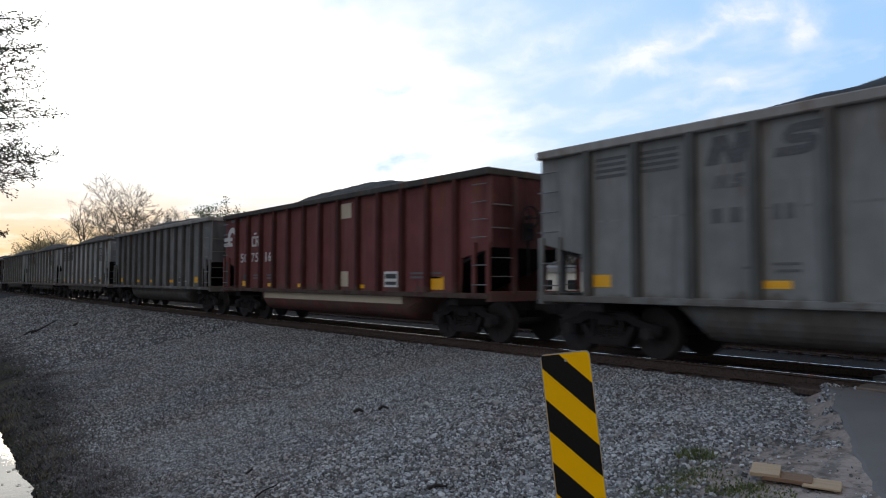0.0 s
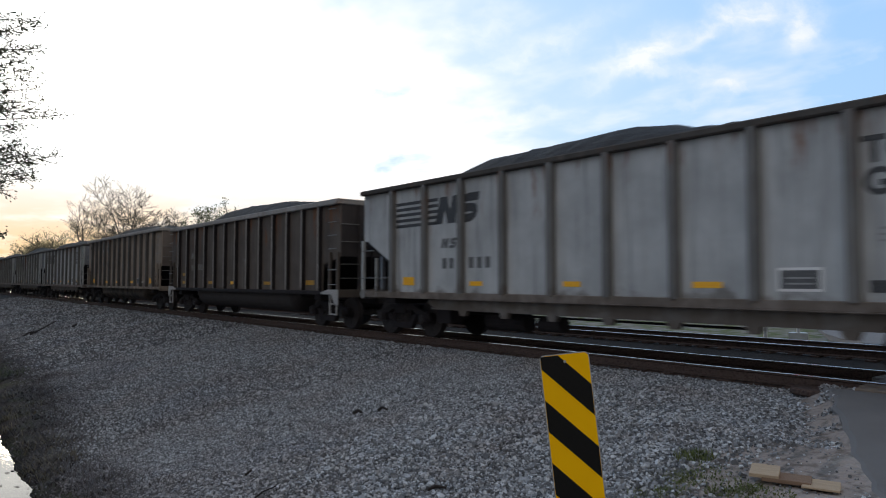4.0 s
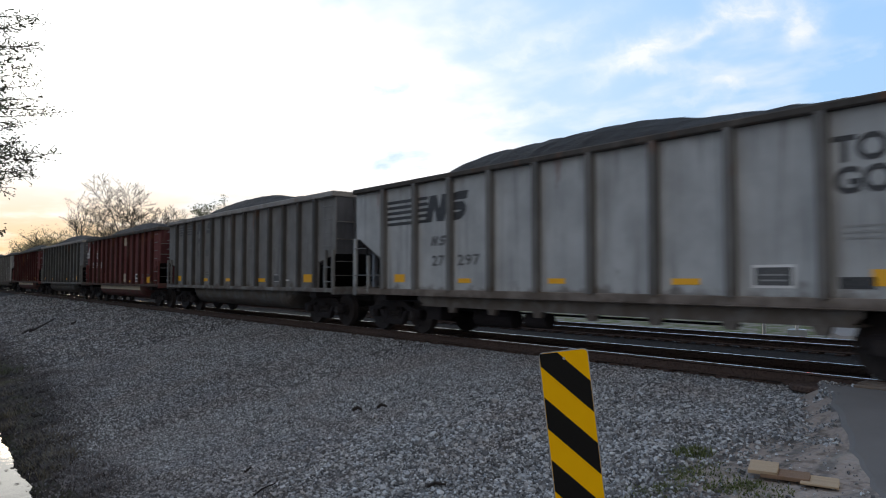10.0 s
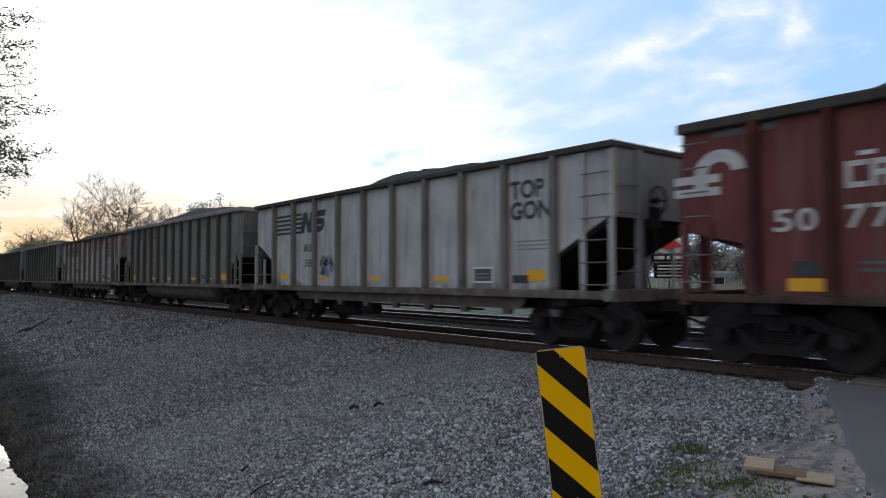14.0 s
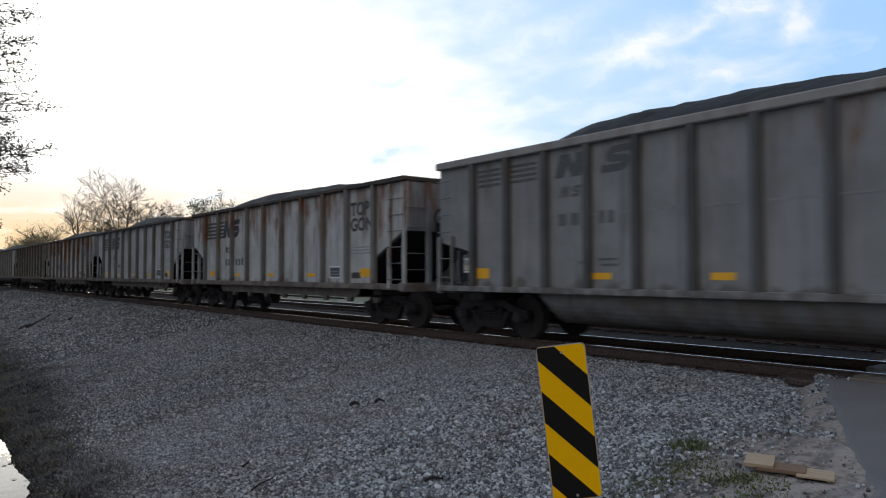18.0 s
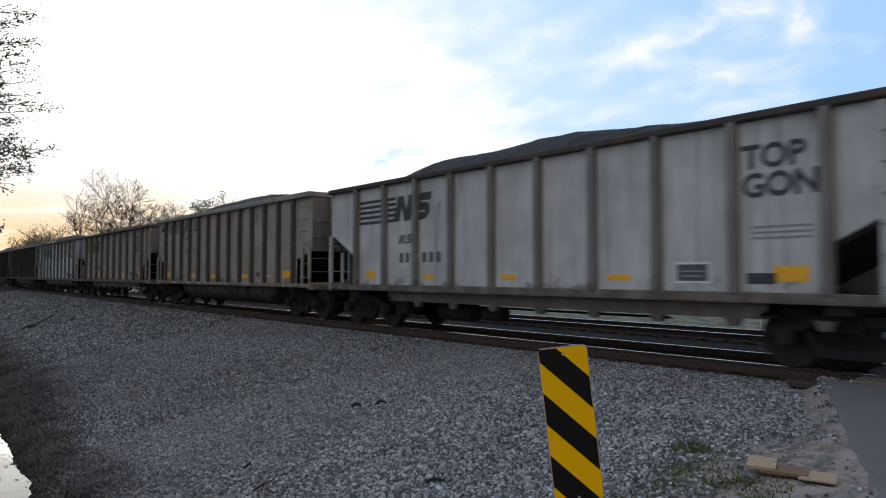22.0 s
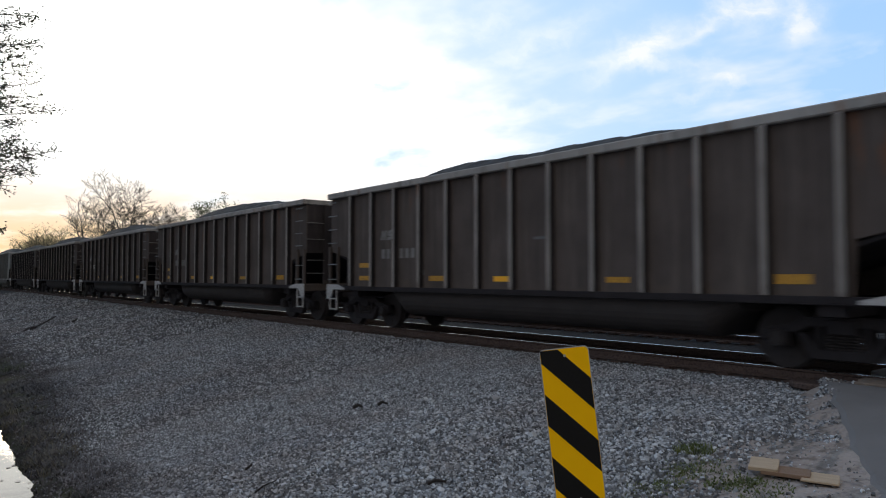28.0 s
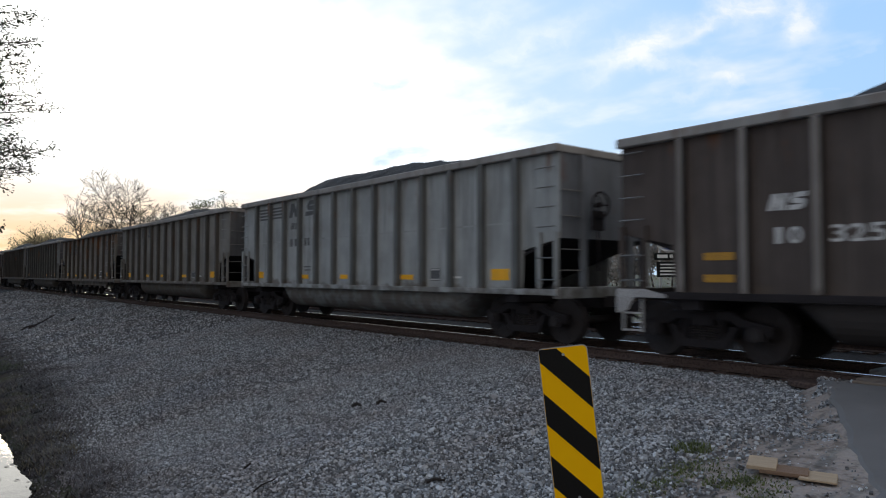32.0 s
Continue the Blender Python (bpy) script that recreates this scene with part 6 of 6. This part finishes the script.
def ditch_tree():
    """A tree whose level boughs carry short leafy twigs."""
    rng = random.Random(57)
    x, y = -18.6, -0.05
    z0 = land(x, y) - 0.1
    top = thing("tree", "tree by the ditch with small young leaves on level boughs", "tree", m=pose(x, y, z0))
    trunk, segs, leaves = [], [], []
    p = Vector((0, 0, 0))
    for i in range(10):
        q = p + Vector((rng.uniform(-0.12, 0.12), rng.uniform(-0.12, 0.12), 1.0))
        trunk.append((p, q, 0.2 - 0.016 * i, 0.2 - 0.016 * (i + 1)))
        p = q
    heights = [3.62, 3.78, 3.95, 4.12, 4.28, 4.55, 4.78, 4.95, 5.1, 5.28, 5.42, 5.62, 5.88, 6.1, 6.35, 6.8, 2.72, 2.55, 3.55, 3.7, 3.85, 4.05, 4.2, 4.35, 4.7, 4.85, 5.0, 5.2, 5.35, 5.5, 5.75, 6.0, 6.2, 6.5, 7.1, 7.4, 8.2]
    for n_, h in enumerate(heights * 2):
        main = n_ < len(heights)
        a = (radians(51.4) + rng.uniform(-0.3, 0.3)) if main else rng.uniform(1.6, 6.4)
        d = Vector((math.cos(a), math.sin(a), 0.12))
        length = rng.uniform(2.4, 3.15) if main else rng.uniform(1.8, 3.2)
        length *= 0.86 if h < 3 else 1.0
        c = Vector((0, 0, h - z0 - 0.45 if main else h - z0 - rng.uniform(0.2, 0.8)))
        r = 0.045
        steps = 14
        for i in range(steps):
            d = (d + Vector((rng.uniform(-0.09, 0.09), rng.uniform(-0.09, 0.09), rng.uniform(-0.06, 0.06)))).normalized()
            e = c + d * (length / steps)
            segs.append((c, e, r, r * 0.86))
            c, r = e, r * 0.86
            if i < 3:
                continue
            for _ in range(3):
                s = (d * 0.55 + Vector((rng.uniform(-0.8, 0.8), rng.uniform(-0.8, 0.8), rng.uniform(-0.35, 0.5)))).normalized()
                f = c + s * rng.uniform(0.15, 0.42)
                segs.append((c, f, 0.008, 0.004))
                for k in range(7):
                    leaves.append(c.lerp(f, 0.25 + 0.75 * k / 6))
    put("trunk", tube_mesh(trunk, "bark"), top)
    put("branchwork", tube_mesh(segs, "bark", 0.004), top)
    put("crown", leaf_mesh(rng, leaves, 1, 0.036, 0.045, "leaf"), top)


ditch_tree()


# ---- beyond the crossing ----
def crossing_signal(x, y, face):
    z = land(x, y)
    s = thing("crossing_signal", "grey crossing signal with crossbuck and twin red lamps", "railway signal", m=pose(x, y, z, 0, 0, face))
    bm = bmesh.new()
    tube(bm, (0, 0, 0), (0, 0, 4.9), 0.06, seg=12)
    part("mast", bm, "galv", s)
    bm = bmesh.new()
    prism(bm, [(-0.3, -0.3), (0.3, -0.3), (0.2, 0.3), (-0.2, 0.3)], 0, 0.35, "z")
    part("base", bm, "galv", s)
    for a in (-45, 45):
        bm = bmesh.new()
        box(bm, -0.6, 0.6, -0.012, 0.0, -0.11, 0.11)
        part("crossbuck_blade", bm, "white", s, m=pose(0.1, -0.07 - 0.013 * (a > 0), 4.6, 0, a, 0))
    bm = bmesh.new()
    tube(bm, (-0.75, -0.05, 3.5), (0.76, -0.05, 3.5), 0.03, seg=8)
    part("crossarm", bm, "galv", s)
    for dx, mat in ((-0.74, "redoff"), (0.2, "red"), (0.75, "redoff")):
        bm = bmesh.new()
        tube(bm, (dx, -0.06, 3.5), (dx, -0.1, 3.5), 0.27, seg=20)
        lamp = part("lamp", bm, "signblack", s)
        bm = bmesh.new()
        tube(bm, (dx, -0.1, 3.5), (dx, -0.125, 3.5), 0.15, seg=18)
        part("lens", bm, mat, lamp)
        bm = bmesh.new()
        for k in range(10):
            a, b = math.pi * k / 10, math.pi * (k + 1) / 10
            prism(bm, [(dx + 0.17 * math.cos(a), 3.5 + 0.17 * math.sin(a)), (dx + 0.17 * math.cos(b), 3.5 + 0.17 * math.sin(b)),
                       (dx + 0.16 * math.cos(b), 3.5 + 0.16 * math.sin(b)), (dx + 0.16 * math.cos(a), 3.5 + 0.16 * math.sin(a))], -0.34, -0.1)
        part("visor", bm, "signblack", lamp)
    bm = bmesh.new()
    box(bm, -0.55, -0.2, -0.2, 0.2, 1.15, 1.75)
    part("gate_mechanism", bm, "silver", s, bevel=0.02)
    bm = bmesh.new()
    tube(bm, (0.42, -0.1, 2.0), (0.42, -0.13, 2.0), 0.24, seg=20)
    part("round_plate", bm, "white", s)
    for z in (2.33, 2.95):
        bm = bmesh.new()
        box(bm, 0.1, 0.42, -0.1, -0.08, z, z + 0.2)
        part("sign_plate", bm, "white", s)
    return s


crossing_signal(-11.1, 24.5, 24)


def gate_arm():
    g = thing("crossing_gate", "lowered crossing gate arm with small red lamps", "barrier", m=pose(-12.6, 25.2, 0, 0, 0, 23))
    bm = bmesh.new()
    prism(bm, [(-0.3, 2.42), (9.0, 2.36), (9.0, 2.44), (-0.3, 2.56)], -0.03, 0.03)
    part("arm", bm, "galv", g)
    bm = bmesh.new()
    tube(bm, (0, 0, -0.8), (0, 0, 2.6), 0.07, seg=10)
    part("post", bm, "galv", g)
    for x in (4.4,):
        bm = bmesh.new()
        tube(bm, (x, -0.04, 2.62), (x, -0.12, 2.62), 0.11, seg=12)
        part("lamp", bm, "red", g)


gate_arm()


def pole_sign():
    s = thing("pole_sign", "restaurant pole sign, red emblem over a black panel", "sign", m=pose(-30.2, 46.6, -0.7, 0, 0, 33))
    for x in (-0.9, 0.9):
        bm = bmesh.new()
        tube(bm, (x, 0.1, 0), (x, 0.1, 5.0), 0.1, seg=10)
        part("pole", bm, "galv", s)
    bm = bmesh.new()
    prism(bm, [(-1.15, 4.25), (-0.6, 3.85), (0.6, 3.85), (1.15, 4.25), (0.6, 4.95), (-0.6, 4.95)], -0.2, 0.1)
    part("emblem_box", bm, "white", s)
    bm = bmesh.new()
    prism(bm, [(-0.95, 4.3), (0, 4.0), (0.95, 4.3), (0.45, 4.75), (-0.45, 4.75)], -0.23, -0.2)
    part("emblem", bm, "signred", s)
    bm = bmesh.new()
    prism(bm, [(-0.9, 4.12), (0.0, 3.92), (0.9, 4.12), (0.0, 3.98)], -0.24, -0.21)
    part("emblem_swoosh", bm, "blue", s)
    bm = bmesh.new()
    box(bm, -1.35, 1.35, -0.16, 0.1, 3.2, 3.72)
    part("name_panel", bm, "signblack", s, bevel=0.05)
    for x, w in ((-1.1, 0.75), (-0.2, 0.25), (0.25, 0.85)):
        bm = bmesh.new()
        box(bm, x, x + w, -0.175, -0.158, 3.34, 3.6)
        part("name_bar", bm, "white", s)
    bm = bmesh.new()
    box(bm, -1.15, 1.15, -0.14, 0.08, 1.9, 3.05)
    part("message_board", bm, "signblack", s)
    for k in range(4):
        bm = bmesh.new()
        box(bm, -0.9, 0.9, -0.155, -0.138, 2.05 + 0.25 * k, 2.15 + 0.25 * k)
        part("message_bar", bm, "white", s)


pole_sign()


def low_building(x, y, turn, w, dpt, h, wall, roof, label, windows):
    b = thing("building", label, "building", m=pose(x, y, land(x, y) - 0.05, 0, 0, turn))
    bm = bmesh.new()
    box(bm, -w / 2, w / 2, 0, dpt, 0, h)
    part("wall", bm, wall, b)
    bm = bmesh.new()
    prism(bm, [(-0.4, h), (dpt + 0.4, h), (dpt + 0.1, h + 0.55), (dpt / 2, h + 0.9), (-0.1, h + 0.55)], -w / 2 - 0.4, w / 2 + 0.4, "x")
    part("roof", bm, roof, b)
    for i in range(windows):
        cx = -w / 2 + w * (i + 0.5) / windows
        bm = bmesh.new()
        box(bm, cx - 0.75, cx + 0.75, -0.06, 0.02, 0.9, 2.3)
        win = part("window", bm, "white", b)
        bm = bmesh.new()
        box(bm, cx - 0.65, cx + 0.65, -0.075, -0.058, 1.0, 2.2)
        part("pane", bm, "glass", win)


low_building(-47.5, 88, 28, 7, 6, 1.9, "brick", "roof", "low pale outbuilding with a grey roof", 2)
low_building(-62, 62, 45, 16, 9, 3.2, "white", "roof", "low white house with dark windows", 5)


def traffic_light():
    """A mast arm across the far junction with its heads."""
    g = thing("traffic_light", "traffic light heads on a grey mast arm", "traffic light", m=pose(-26.4, 70.0, -0.7, 0, 0, 51.2))
    bm = bmesh.new()
    tube(bm, (-8.0, 0, 4.75), (11.0, 0, 4.55), 0.05, 0.1, seg=8)
    part("mast_arm", bm, "galv", g)
    bm = bmesh.new()
    tube(bm, (11.0, 0, 0), (11.0, 0, 5.0), 0.14, seg=10)
    part("pole", bm, "galv", g)
    for x, lit in ((0.0, False), (3.4, True)):
        bm = bmesh.new()
        box(bm, x - 0.2, x + 0.2, -0.16, 0.16, 4.0, 5.1)
        head = part("head", bm, "dullyellow", g, bevel=0.03)
        for k, z in enumerate((4.88, 4.55, 4.22)):
            bm = bmesh.new()
            tube(bm, (x, -0.15, z), (x, -0.2, z), 0.15, seg=12)
            part("lens", bm, "red" if lit and k == 0 else "signblack", head)


traffic_light()


def post_sign(x, y, turn, label):
    g = thing("post_sign", label, "sign", m=pose(x, y, land(x, y), 0, 0, turn))
    bm = bmesh.new()
    tube(bm, (0, 0, 0), (0, 0, 4.0), 0.06, seg=8)
    part("post", bm, "galv", g)
    bm = bmesh.new()
    box(bm, -0.2, 0.2, -0.09, -0.065, 2.3, 4.0)
    part("panel", bm, "white", g)


post_sign(-29.6, 61.0, 33, "tall white panel on a post")


def motor_car(x, y, turn, mat, label):
    c = thing("suv", label, "car", "waiting cars", m=pose(x, y, land(x, y) + 0.05, 0, 0, turn))
    bm = bmesh.new()
    prism(bm, [(-2.3, 0.4), (2.25, 0.4), (2.3, 0.75), (2.2, 0.98), (1.2, 1.08), (0.55, 1.66), (-1.9, 1.7), (-2.25, 1.1)], -0.9, 0.9)
    part("body", bm, mat, c, bevel=0.06)
    bm = bmesh.new()
    prism(bm, [(1.05, 1.12), (0.52, 1.58), (-1.8, 1.62), (-2.0, 1.14)], -0.915, 0.915)
    part("side_windows", bm, "glass", c)
    bm = bmesh.new()
    prism(bm, [(1.24, 1.1), (1.2, 1.08), (0.6, 1.6), (0.64, 1.62)], -0.75, 0.75)
    part("windscreen", bm, "glass", c)
    for wx in (-1.4, 1.45):
        for wy in (-0.85, 0.85):
            bm = bmesh.new()
            tube(bm, (wx, wy - 0.1, 0.34), (wx, wy + 0.1, 0.34), 0.35, seg=18)
            whl = part("wheel", bm, "rubber", c)
            bm = bmesh.new()
            tube(bm, (wx, wy - 0.11, 0.34), (wx, wy + 0.11, 0.34), 0.2, seg=12)
            part("rim", bm, "silver", whl)
    for wy in (-0.65, 0.65):
        bm = bmesh.new()
        box(bm, 2.2, 2.3, wy - 0.18, wy + 0.18, 0.72, 0.9)
        part("headlight", bm, "headlamp", c)


motor_car(-16.9, 44.0, -70, "white", "white car waiting at the crossing with headlights on")
motor_car(-19.0, 53.0, -68, "silver", "silver car waiting behind another at the crossing")
motor_car(-15.4, 37.5, -72, "silver", "silver car waiting at the head of a line at the crossing")


# ---- what moves ----
def motions():
    """The train rolls by; the wheels turn."""
    for car, place in CARS:
        walk(car, [(t, Matrix.Translation((travel(t), 0, 0)) @ place) for t in range(33)])
    axles = [w for car, _ in CARS for b in car.children for w in b.children if w.name.startswith("wheelset")]
    rows = []
    for k in range(32 * FPS + 1):
        rows.append((k / FPS, Matrix.Rotation(travel(k / FPS) / WHEEL_R, 4, "Y")))
    walk(axles[0], rows)
    spin = axles[0].animation_data
    for w in axles[1:]:
        w.rotation_mode = "QUATERNION"
        keys = w.animation_data_create()
        keys.action = spin.action
        keys.action_slot = spin.action_slot


motions()
